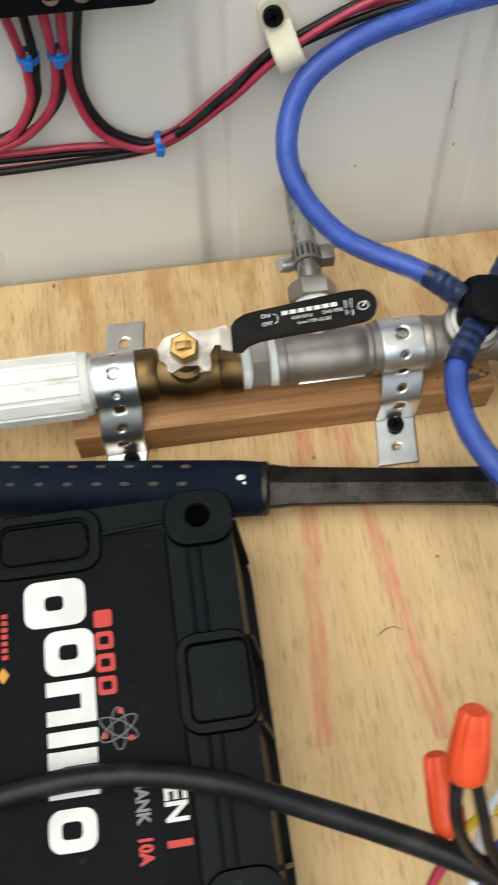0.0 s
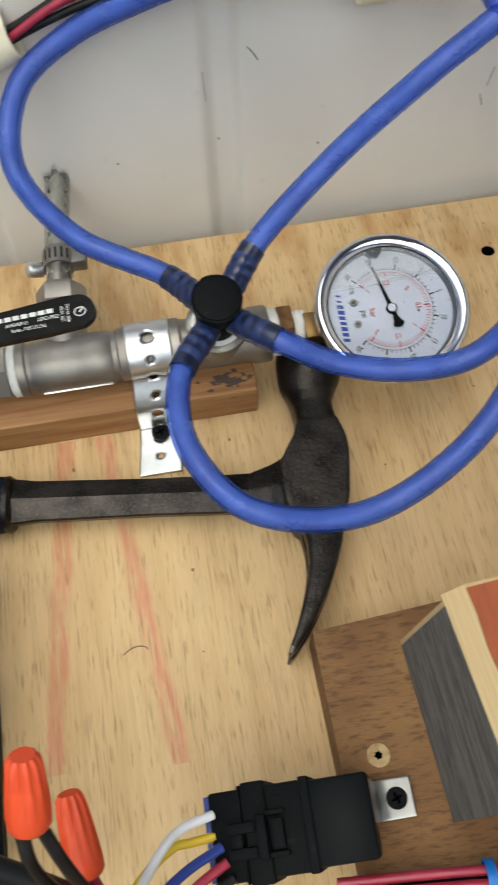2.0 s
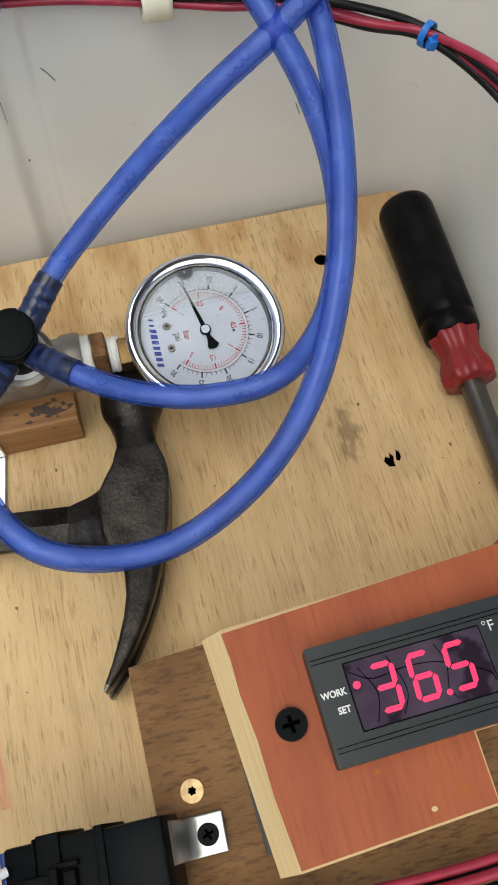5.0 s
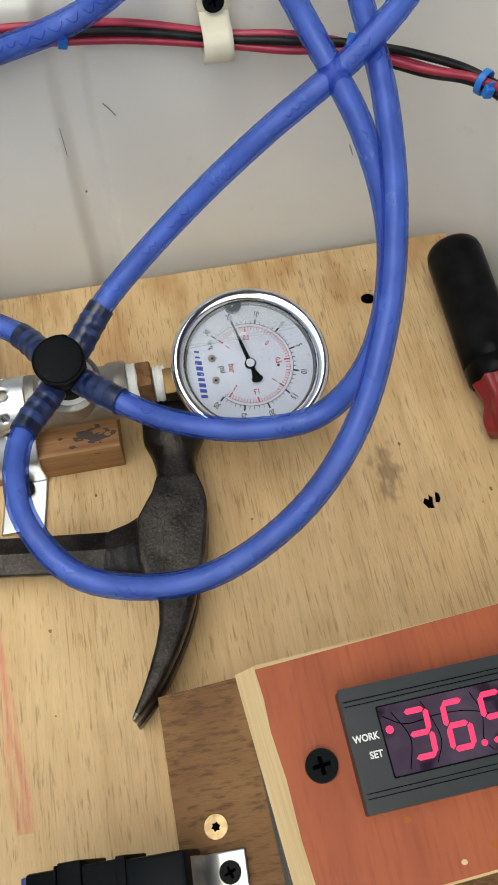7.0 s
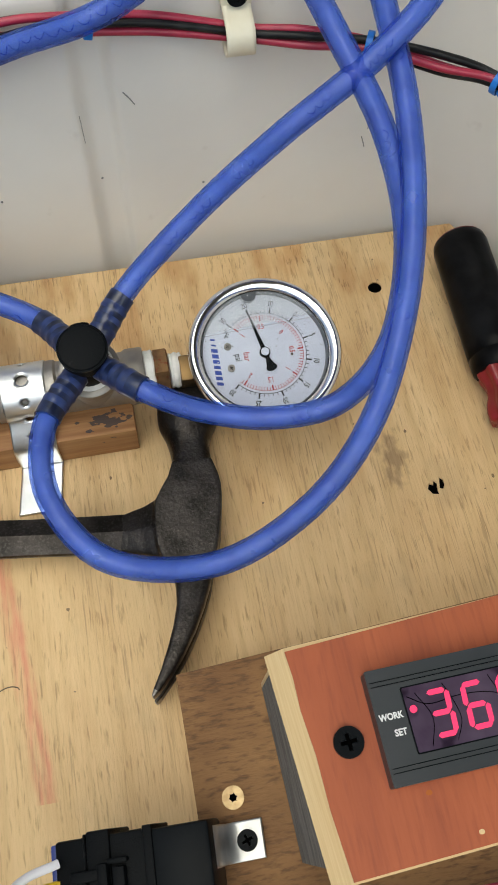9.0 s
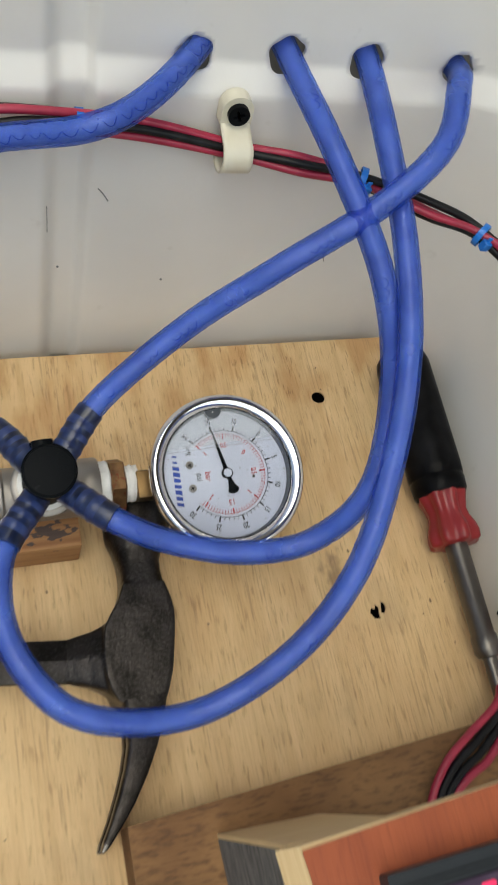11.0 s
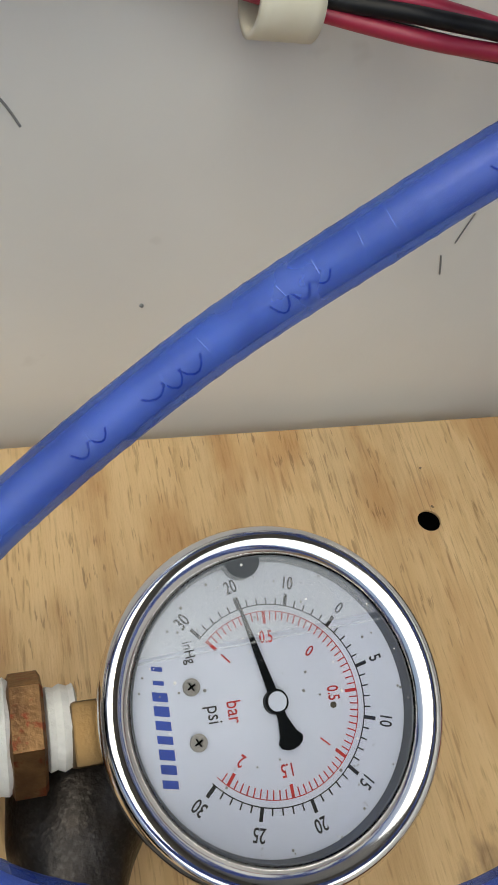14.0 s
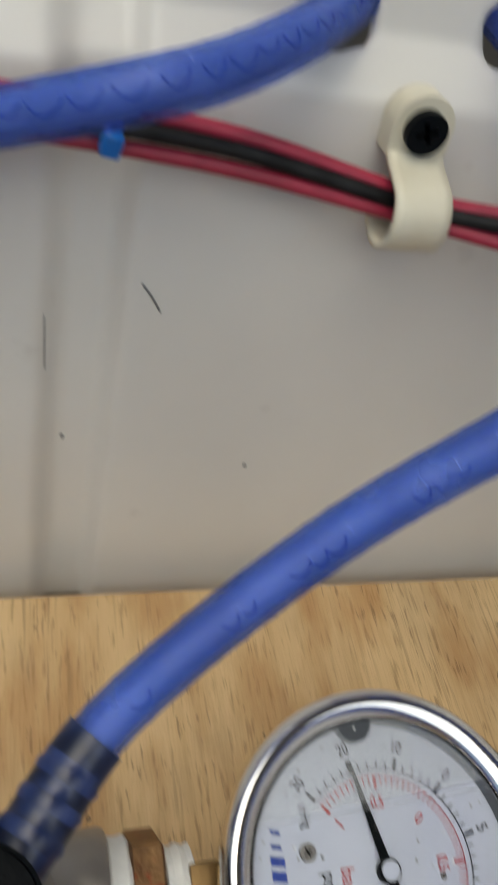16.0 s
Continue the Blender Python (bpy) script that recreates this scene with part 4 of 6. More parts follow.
manifold = thing("hose_manifold", (0.0545, 0.1935, 0.062), "black plastic four-way hose manifold with a round cap", "manifold")
wpart("body", revolve([(0.0088, 0.0215), (0.0088, 0.0330), (0.0078, 0.0345), (0.0078, 0.0400)], 30, HB), BLACK, manifold)
wpart("cap", revolve([(0.0086, 0.0375), (0.0095, 0.0382), (0.0095, 0.0455), (0.0090, 0.0468), (0.0078, 0.0472), (0.0, 0.0472)], 40, HB), MATTE, manifold, "matte black round cap")
wpart("cap_ring", revolve([(0.0093, 0.0448), (0.0099, 0.0452), (0.0099, 0.0460), (0.0093, 0.0464)], 40, HB, ring=True), BLACK, manifold)

# ---- blue hoses ----
CORE = Vector((0.0545, 0.1928, 0.0655))
RUNS = {
    "left": [(0.0356, 0.2190, 0.0604), (0.0032, 0.2398, 0.0653), (-0.0159, 0.2612, 0.0851), (-0.0094, 0.2857, 0.1028), (0.0143, 0.2969, 0.1155), (0.0454, 0.2920, 0.1318), (0.0750, 0.2829, 0.1468), (0.0959, 0.2929, 0.1499), (0.1187, 0.3181, 0.1503), (0.1320, 0.3400, 0.1530)],
    "high": [(0.0770, 0.2183, 0.0759), (0.1107, 0.2354, 0.0979), (0.1419, 0.2420, 0.1233), (0.1764, 0.2524, 0.1435), (0.2013, 0.2684, 0.1572), (0.2151, 0.2949, 0.1600), (0.2287, 0.3172, 0.1476), (0.2319, 0.3399, 0.1402)],
    "near": [(0.0765, 0.1704, 0.0718), (0.0967, 0.1628, 0.0632), (0.1235, 0.1554, 0.0623), (0.1504, 0.1553, 0.0677), (0.1698, 0.1669, 0.0884), (0.1823, 0.2015, 0.1037), (0.1774, 0.2312, 0.1281), (0.1633, 0.2683, 0.1474), (0.1551, 0.3186, 0.1499), (0.1511, 0.3400, 0.1528)],
    "low": [(0.0353, 0.1636, 0.0667), (0.0352, 0.1336, 0.0678), (0.0540, 0.1077, 0.0648), (0.0920, 0.1009, 0.0620), (0.1284, 0.1129, 0.0730), (0.1548, 0.1357, 0.0886), (0.1733, 0.1701, 0.1036), (0.1821, 0.2036, 0.1221), (0.1867, 0.2418, 0.1352), (0.1860, 0.2788, 0.1464), (0.1889, 0.3183, 0.1483), (0.1855, 0.3399, 0.1524)],
}
for key, pts in RUNS.items():
    d = (Vector(pts[0]) - CORE).normalized()
    p0 = CORE + d * 0.0085
    line = curve([p0, *pts], 0.0012)
    hose = thing("blue_hose", p0, {"left": "translucent blue hose looping past the clip to the wall", "high": "translucent blue hose rising straight from the manifold to the wall",
                                   "near": "translucent blue hose curving below the gauge to the wall", "low": "translucent blue hose in a wide loop over the hammer"}[key], "hose", "blue hoses")
    rr = random.Random(len(pts))
    ridge, k = set(), 20
    while k < len(line):
        ridge.add(k)
        k += rr.choice((4, 5, 6, 6, 7, 11))
    wpart("tube", sweep(line, lambda i: 0.00472 + (0.00009 if i in ridge else 0.0), 24), HOSE, hose, smooth=60)
    pinch, k = {}, 16
    while k < len(line) - 4:
        near_wall = key == "left" and line[k].x > 0.03
        pinch[k - 16] = 0.0004 if near_wall else rr.uniform(0.0, 0.00012)
        k += rr.choice((5, 6, 6, 8) if near_wall else (9, 16, 26, 40))
    bm = sweep(line[16:-1], lambda i: 0.0035 - pinch.get(i, 0.0), 14)
    # short pale arcs on the upper side: painted highlights on the creases
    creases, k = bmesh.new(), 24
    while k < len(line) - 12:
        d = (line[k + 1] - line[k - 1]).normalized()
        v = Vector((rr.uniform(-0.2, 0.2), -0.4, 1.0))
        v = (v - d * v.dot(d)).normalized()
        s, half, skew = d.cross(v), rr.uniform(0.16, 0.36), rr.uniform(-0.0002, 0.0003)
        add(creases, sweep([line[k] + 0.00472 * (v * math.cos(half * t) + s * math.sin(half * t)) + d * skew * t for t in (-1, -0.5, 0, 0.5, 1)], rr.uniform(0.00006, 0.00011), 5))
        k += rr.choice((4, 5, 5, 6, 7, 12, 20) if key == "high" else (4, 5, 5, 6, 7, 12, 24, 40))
    tagged(wpart("crease_glints", creases, CREASE_GLINT, hose, "hose creases with their glints painted in pale blue", 60), kind="stuff")
    # dark blue wavy arcs along the front side of the bore
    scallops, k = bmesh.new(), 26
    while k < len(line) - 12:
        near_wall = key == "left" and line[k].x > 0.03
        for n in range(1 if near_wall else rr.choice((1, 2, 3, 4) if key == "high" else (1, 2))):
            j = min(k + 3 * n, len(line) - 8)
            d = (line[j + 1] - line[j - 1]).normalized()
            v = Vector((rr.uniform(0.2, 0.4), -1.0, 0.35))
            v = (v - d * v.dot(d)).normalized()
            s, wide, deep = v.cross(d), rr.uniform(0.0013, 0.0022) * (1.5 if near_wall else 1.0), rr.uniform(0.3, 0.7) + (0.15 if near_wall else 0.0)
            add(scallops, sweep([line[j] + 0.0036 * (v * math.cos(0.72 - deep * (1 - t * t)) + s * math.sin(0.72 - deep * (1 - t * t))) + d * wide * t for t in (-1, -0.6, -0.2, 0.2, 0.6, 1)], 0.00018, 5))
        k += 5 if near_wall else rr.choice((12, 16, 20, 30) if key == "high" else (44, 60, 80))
    tagged(wpart("scallop_marks", scallops, SCALLOP, hose, "dark wavy arcs along the front side of the bore", 60), kind="stuff")
    wpart("filled_bore", bm, WATER, hose, "dull violet bore seen through the wall", 60)
    n = 19
    bands = [0, 0, 0, 1, 1, 0, 0, 1, 1, 0, 0, 1, 1, 1, 0, 0, 0, 0, 0, 0]
    wpart("hose_end", sweep(line[:n], lambda i: 0.00540 + (0.00035 if i in (4, 8, 12) else 0.0), 20, slot=lambda i: bands[i]), [NAVY, NAVY2], hose, "dark banded hose end over a barb")
    wpart("barb", revolve([(0.0040, 0.0), (0.0040, 0.012)], 16, along(CORE + d * 0.002, d)), BLACK, manifold)

# ---- pressure gauge ----
gn = thing("brass_nipple", (0.086, AY, AZ), "rusty brass hexagon nipple with white thread tape", "pipe fitting")
wpart("thread_tape", revolve([(0.0098, 0.0765), (0.0106, 0.0775), (0.0103, 0.0790), (0.0106, 0.0805), (0.0096, 0.0815)], 28, PX), TAPE, gn, "white thread tape")
wpart("hex", revolve([(0.0106, 0.0810), (0.0116, 0.0815), (0.0116, 0.0868), (0.0106, 0.0874)], m=PX, facets=6), RUSTY, gn, "red-brown corroded brass hexagon", smooth=30)
wpart("thread_tape", revolve([(0.0066, 0.0872), (0.0078, 0.0880), (0.0074, 0.0893), (0.0080, 0.0906), (0.0074, 0.0920), (0.0078, 0.0930), (0.0064, 0.0935)], 24, PX), TAPE, gn, "white thread tape")
GC = Vector((0.1291, 0.1957, 0.0440))
GM = Matrix.Translation(GC) @ Matrix.Rotation(radians(12.6), 4, "X") @ Matrix.Rotation(radians(2.0), 4, "Y")
gauge = thing("pressure_gauge", (GC.x, GC.y, 0.012), "chrome-rimmed round pressure gauge with a white dial", "pressure gauge")
wpart("stem", box(-0.0370, -0.0285, -0.0058, 0.0058, -0.0162, -0.0046, 0.0008, 2, GM), BRASS, gauge, "brass square stem")
wpart("case", revolve([(0.0, -0.0190), (0.0262, -0.0190), (0.0278, -0.0175), (0.0284, -0.0012), (0.0275, -0.0012)], 64, GM), CHROME, gauge)
wpart("bezel", revolve([(0.0288, 0.0000), (0.0305, -0.0015), (0.0328, -0.0012), (0.0334, 0.0003), (0.0334, 0.0032), (0.0328, 0.0047), (0.0316, 0.0056), (0.0302, 0.0054), (0.0288, 0.0046), (0.0278, 0.0038), (0.0275, 0.0030), (0.0275, 0.0010)], 96, GM, ring=True), CHROME, gauge, "polished chrome bezel", 60)
dial = wpart("dial", prism(ring2d(0, 0, 0.0286, 64), -0.0010, 0.0, m=GM), DIAL, gauge, "white dial with black and red scales")
wpart("inner_ring", revolve([(0.0268, 0.0002), (0.0277, 0.0002), (0.0277, 0.0028), (0.0273, 0.0028)], 64, GM, ring=True), SEAL, gauge)
glass = wpart("glass", prism(ring2d(0, 0, 0.0286, 64), 0.0030, 0.0035, m=GM), GLASS, gauge, "clear glass with a few specks")
glass.visible_shadow = False


def on_dial(a, r, rot=0.0, lift=0.0001):
    return GM @ Matrix.Rotation(radians(a), 4, "Z") @ Matrix.Translation((r, 0, lift)) @ Matrix.Rotation(radians(rot), 4, "Z")


black, red = bmesh.new(), bmesh.new()
A0, APSI, AHG = 43.5, -6.02, 2.97
for i in range(31):
    long = i % 5 == 0
    add(black, box(0.0183, 0.0208 if long else 0.0197, -0.00034 if long else -0.00013, 0.00034 if long else 0.00013, 0, 0.0001, m=on_dial(A0 + APSI * i, 0)))
for i in range(1, 16):
    long = i % 5 == 0
    add(black, box(0.0183, 0.0208 if long else 0.0197, -0.00034 if long else -0.00013, 0.00034 if long else 0.00013, 0, 0.0001, m=on_dial(A0 + AHG * 2 * i, 0)))
for i in range(42):
    long = i % 10 == 0 and i
    add(red, box(0.0147 if long else 0.0154, 0.0170, -0.0003 if long else -0.00011, 0.0003 if long else 0.00011, 0, 0.0001, m=on_dial(A0 - 4.36 * i, 0)))
for i in range(1, 21):
    long = i % 10 == 0
    add(red, box(0.0147 if long else 0.0154, 0.0170, -0.0003 if long else -0.00011, 0.0003 if long else 0.00011, 0, 0.0001, m=on_dial(A0 + 4.4 * i, 0)))
for a in range(int(A0) - 181, int(A0) + 90, 2):
    add(black, box(0.0183, 0.0185, -0.00037, 0.00037, 0, 0.00008, m=on_dial(a, 0)))
    add(red, box(0.0170, 0.01715, -0.00035, 0.00035, 0, 0.00008, m=on_dial(a, 0)))
for t, a in [(str(v), A0 + APSI * v) for v in (5, 10, 15, 20, 25, 30)] + [("0", A0), ("10", A0 + AHG * 10), ("20", A0 + AHG * 20), ("30", A0 + AHG * 30)]:
    add(black, lettering(t, 0.0036, on_dial(a, 0.0229, -90), stretch=0.70, bold=0.00004))
for t, a in (("0", A0), ("0.5", A0 - 43.6), ("1", A0 - 87.2), ("1.5", A0 - 130.8), ("2", A0 - 174.4), ("0.5", A0 + 44), ("1", A0 + 88)):
    add(red, lettering(t, 0.0033, on_dial(a, 0.0121, -90), stretch=0.70, bold=0.00003))
FLAT = GM @ Matrix.Rotation(radians(-90), 4, "Z")
add(red, lettering("bar", 0.0040, FLAT @ Matrix.Translation((0.0005, -0.0080, 0.0001)), stretch=0.78))
add(black, lettering("psi", 0.0040, FLAT @ Matrix.Translation((0.0005, -0.0118, 0.0001)), stretch=0.78))
add(black, lettering("inHg", 0.0028, FLAT @ Matrix.Translation((-0.0112, -0.0150, 0.0001)) @ Matrix.Rotation(0.1, 4, "Z"), stretch=0.8))
place(part("black_scale", black, BLACKPRINT, None, "black outer scale and figures", 0), dial)
place(part("red_scale", red, REDPRINT, None, "red inner scale and figures", 0), dial)
bm = bmesh.new()
SLANT = Matrix(((1, 0.22, 0, 0), (0, 1, 0, 0), (0, 0, 1, 0), (0, 0, 0, 1)))
for i in range(9):
    h = 0.0014 if i > 1 else 0.0010
    wd = (0.0004, 0.0004, 0.0008, 0.0009, 0.0008, 0.0007, 0.0009, 0.0008, 0.0007)[i]
    add(bm, box(-wd, wd, -h, h, 0, 0.0001, m=FLAT @ Matrix.Translation((-0.0090 + 0.0025 * i, -0.0214, 0)) @ SLANT))
place(part("maker_mark", bm, BLUEPRINT, None, "blue slanted maker mark", 0), dial)
for y in (-0.0049, 0.0049):
    screw(GM @ Vector((-0.0155, -y, 0.0002)), GM.to_3x3() @ Vector((0, 0, 1)), 0.0016, STEEL, "small plated dial screw", gauge, height=0.0007)
PT = GM @ Matrix.Rotation(radians(103), 4, "Z")
needle = [(-0.0090, 0.0), (-0.0088, -0.0012), (-0.0082, -0.0022), (-0.0072, -0.0025), (-0.0060, -0.0017), (-0.0030, -0.0009), (0.0, -0.0010), (0.0207, -0.0002), (0.0207, 0.0002), (0.0, 0.0010), (-0.0030, 0.0009), (-0.0060, 0.0017), (-0.0072, 0.0025), (-0.0082, 0.0022), (-0.0088, 0.0012)]
wpart("needle", prism(needle, 0.0013, 0.0016, m=PT), BLACK, gauge, "black pointer with a flared tail")
wpart("needle_hub", revolve([(0.0023, 0.0004), (0.0023, 0.0019), (0.0020, 0.0021)], 24, GM), BLACK, gauge)
wpart("needle_cap", revolve([(0.0018, 0.0020), (0.0018, 0.0024), (0.0, 0.0026)], 20, GM), DIAL, gauge, "pale round pointer cap")
wpart("filler_plug", prism([(0.0036 * math.cos(radians(a)), -0.0036 * abs(math.sin(radians(a)))) for a in range(0, 181, 12)], 0.0004, 0.0029, m=GM @ Matrix.Rotation(radians(96 - 90), 4, "Z") @ Matrix.Translation((0, 0.0272, 0))), SEAL, gauge, "grey filler plug")
# thin whitish film over the upper part of the dial, with a line below
pale_film = [(x, y) for x, y in ring2d(0, 0, 0.0280, 96) if y > 0.0112 + 0.05 * x]
wpart("upper_film", prism(pale_film, 0.00262, 0.00275, m=GM), PALE_FILM, gauge, "thin pale film over the upper part of the dial").visible_shadow = False
wpart("film_line", box(-0.0252, 0.0250, 0.01110, 0.01150, 0.00258, 0.00280, m=GM @ Matrix.Rotation(0.05, 4, "Z")), PALE_FILM, gauge, "pale line along the lower edge of the film")
rd = random.Random(11)
drops, beads = bmesh.new(), bmesh.new()
for i in range(90):
    a, r, d = rd.uniform(0, 6.283), 0.0265 * math.sqrt(rd.uniform(0.02, 1)), rd.uniform(0.00012, 0.00034)
    x, y = r * math.cos(a), r * math.sin(a)
    if y < -0.002 and rd.random() < 0.6:
        continue
    add(drops if i % 3 else beads, revolve([(d, 0.0), (d * 0.7, d * 0.5), (0.0, d * 0.7)], 8, GM @ Matrix.Translation((x, y, 0.00351))))
tagged(wpart("dirt_specks", drops, GREYPRINT, gauge, "fine dark specks on the glass", 60), kind="stuff")
tagged(wpart("water_beads", beads, WHITE, gauge, "tiny pale water beads on the glass", 60), kind="stuff")
wpart("tan_spot", prism(ring2d(0.0118, -0.0022, 0.0006, 10), 0.0, 0.0003, m=GM), TAN, gauge)

# ---- claw hammer ----
hammer = thing("claw_hammer", (0.088, 0.14, 0.0), "forged steel claw hammer with a dark blue rubber grip", "hammer")
HZ = 0.0140
SEC = [(0.0943, 0.2000, 0.0112, 0.0108, 2), (0.0943, 0.1982, 0.0138, 0.0133, 2), (0.0941, 0.1970, 0.0143, 0.0137, 2), (0.0932, 0.1850, 0.0144, 0.0137, 2), (0.0926, 0.1815, 0.0136, 0.0130, 2), (0.0918, 0.1760, 0.0108, 0.0108, 2.4), (0.0911, 0.1705, 0.0090, 0.0099, 3.2),
       (0.0909, 0.1650, 0.0085, 0.0103, 4.5), (0.0906, 0.1600, 0.0089, 0.0110, 5), (0.0902, 0.1550, 0.0098, 0.0113, 5), (0.0885, 0.1470, 0.0105, 0.0113, 5), (0.0870, 0.1380, 0.0100, 0.0108, 5)]
hb = loft([((x, y, HZ), (a, 0, 0), (0, 0, b)) for x, y, a, b, _ in SEC], 48, powers=[s[4] for s in SEC])
CHEEK = [(0.0822, 0.1608), (0.0792, 0.1540), (0.0757, 0.1494), (0.0722, 0.1440), (0.0712, 0.1380), (0.0706, 0.1330), (0.0704, 0.1270), (0.0712, 0.1210), (0.0730, 0.1160), (0.0756, 0.1135), (0.0800, 0.1110), (0.0870, 0.1105), (0.0915, 0.1120), (0.0936, 0.1160), (0.0966, 0.1234),
         (0.0988, 0.1325), (0.1007, 0.1415), (0.1014, 0.1480), (0.1009, 0.1525), (0.0997, 0.1575), (0.0994, 0.1600), (0.0910, 0.1585)]
add(hb, prism(CHEEK, HZ - 0.0108, HZ + 0.0112, bevel=0.0024))
CL = [(0.0838, 0.1150, 0.0080, 0.0), (0.0825, 0.1060, 0.0064, 0.10), (0.0800, 0.0975, 0.0050, 0.22), (0.0762, 0.0890, 0.0040, 0.38), (0.0714, 0.0805, 0.0031, 0.55), (0.0665, 0.0730, 0.0021, 0.66), (0.0618, 0.0668, 0.0012, 0.72), (0.0602, 0.0648, 0.0005, 0.75)]
for sgn in (1, -1):
    sec = []
    for i, (x, y, a, ang) in enumerate(CL):
        a *= 1.12
        gap = 0.0006 + 0.0030 * (i / 7) ** 0.7
        hh = (0.0122 - 0.0012 * i / 7 - gap) / 2
        sec.append(((x, y, HZ + sgn * (gap + hh)), (a * math.cos(ang), -a * math.sin(ang), 0), (0, 0, hh)))
    claw = wpart("claw", loft(sec, 24, 5), IRON, hammer, smooth=35)
    tip = [(p + Vector((0, 0, 0.0003 * sgn)), Vector(u) * 1.03, v) for p, u, v in ((Vector(s[0]), s[1], s[2]) for s in sec[6:])]
    place(part("worn_tip", loft(tip, 24, 5), WORN, None, "bare worn steel tip"), claw)
HA, HD = Vector((-0.043, 0.1487, 0.0122)), Vector((0.9908, -0.1356, 0.0))
HN = Vector((0.1356, 0.9908, 0))
sh = [(-0.004, 0.0100, 0.0080), (0.004, 0.0100, 0.0080), (0.012, 0.0090, 0.0074), (0.060, 0.0082, 0.0072), (0.095, 0.0087, 0.0076), (0.104, 0.0096, 0.0084), (0.110, 0.0110, 0.0098), (0.1155, 0.0134, 0.0112), (0.119, 0.0160, 0.0117), (0.126, 0.0190, 0.0117), (0.133, 0.0150, 0.0110)]
RIDGED = [(1.0, 0.25), (0.93, 0.62), (0.02, 0.98), (-0.05, 1.0), (-0.12, 0.98), (-0.95, 0.50), (-1.0, 0.34), (-0.80, -0.55), (-0.58, -1.0), (0.8, -1.0), (1.0, -0.6)]
FLAT = [(1.0, 0.75), (0.93, 0.92), (0.02, 1.0), (-0.05, 1.0), (-0.12, 1.0), (-0.93, 0.92), (-1.0, 0.75), (-0.95, -0.55), (-0.8, -1.0), (0.8, -1.0), (1.0, -0.6)]
wpart("shaft", facet_loft([(HA + HD * s, HN * a, (0, 0, b)) for s, a, b in sh[:4] + [(0.094, 0.0086, 0.0075), (0.101, 0.0088, 0.0076), (0.108, 0.0080, 0.0066)]], RIDGED), IRON, hammer, smooth=22)
add(hb, facet_loft([(HA + HD * s + Vector((0, 0, 0.35 * (b - 0.0076))), HN * a, (0, 0, b)) for s, a, b in [(0.0945, 0.0068, 0.0058)] + sh[5:]],
                  [[(x0 + (x1 - x0) * k, y0 + (y1 - y0) * k) for (x0, y0), (x1, y1) in zip(RIDGED, FLAT)] for k in (0, 0.2, 0.45, 0.7, 0.9, 1, 1)]))
head = wpart("head", hb, HEADIRON, hammer, "pitted dark forged steel head", 0)
weld = head.modifiers.new("weld", "REMESH")
weld.mode, weld.voxel_size, weld.use_smooth_shade = "VOXEL", 0.0006, True
soft = head.modifiers.new("soften", "SMOOTH")
soft.factor, soft.iterations = 0.5, 22
wpart("ferrule", loft([(HA + HD * s, HN * a, (0, 0, b)) for s, a, b in ((-0.001, 0.0117, 0.0099), (0.0010, 0.0119, 0.0101), (0.0024, 0.0108, 0.0090))], 28, 2.6), IRON, hammer)
gr = [(-0.235, 0.0135, 0.0115), (-0.200, 0.0150, 0.0120), (-0.150, 0.0128, 0.0118), (-0.100, 0.0122, 0.0116), (-0.050, 0.0124, 0.0114), (-0.012, 0.0124, 0.0108), (-0.002, 0.0118, 0.0100), (0.0, 0.0112, 0.0094)]
gripo = wpart("grip", loft([(HA + HD * s, HN * a, (0, 0, b)) for s, a, b in gr], 30, 2.4), GRIP, hammer, "dark blue rubber grip with tan slots")
for row, (off, z) in enumerate(((0.0062, 0.0224), (-0.0022, 0.0232))):
    for i in range(13):
        p = HA + HD * (-0.034 - 0.0122 * i - 0.0012 * row) + HN * off
        p.z = z - (0.0002 if row else 0.0003)
        m = Matrix.Translation(p) @ Matrix.Rotation(radians(-7.8), 4, "Z") @ Matrix.Rotation(radians(-14 if row == 0 else 3), 4, "X")
        bm = bmesh.new()
        bmesh.ops.create_uvsphere(bm, u_segments=12, v_segments=6, radius=1.0, matrix=m @ Matrix.Diagonal((0.0026, 0.0011, 0.0011, 1)))
        place(part("slot", bm, TAN), gripo)
bm = bmesh.new()
bmesh.ops.create_icosphere(bm, subdivisions=2, radius=1.0, matrix=Matrix.Translation(HA + HD * -0.010 + HN * 0.0005 + Vector((0, 0, 0.0112))) @ Matrix.Diagonal((0.0021, 0.0014, 0.0006, 1)))
add(bm, revolve([(0.0, 0.0), (0.0008, 0.0002), (0.0, 0.0005)], 8, Matrix.Translation(HA + HD * -0.0085 + HN * -0.0022 + Vector((0, 0, 0.0113)))))
place(part("paint_fleck", bm, WHITE, None, "dried white paint fleck"), gripo)

# ---- battery charger ----
charger = thing("battery_charger", (-0.13, 0.04, 0.0), "black battery charger case with white and red print", "battery charger")
ZT = 0.0620
FOOT = round_rect(-0.214, -0.0575, -0.075, 0.1290, 0.018)
TOPR = round_rect(-0.206, -0.0615, -0.068, 0.1290, 0.012)
bm = bmesh.new()
rows = []
for z, k in ((0.0003, 0.0), (0.0110, 0.0), (0.0120, 0.12), (0.0500, 0.80), (0.0560, 1.0), (0.0610, 1.0), (ZT, 1.03)):
    rows.append([bm.verts.new((a[0] + (b[0] - a[0]) * min(k, 1), a[1] + (b[1] - a[1]) * min(k, 1), z)) for a, b in zip(FOOT, TOPR)])
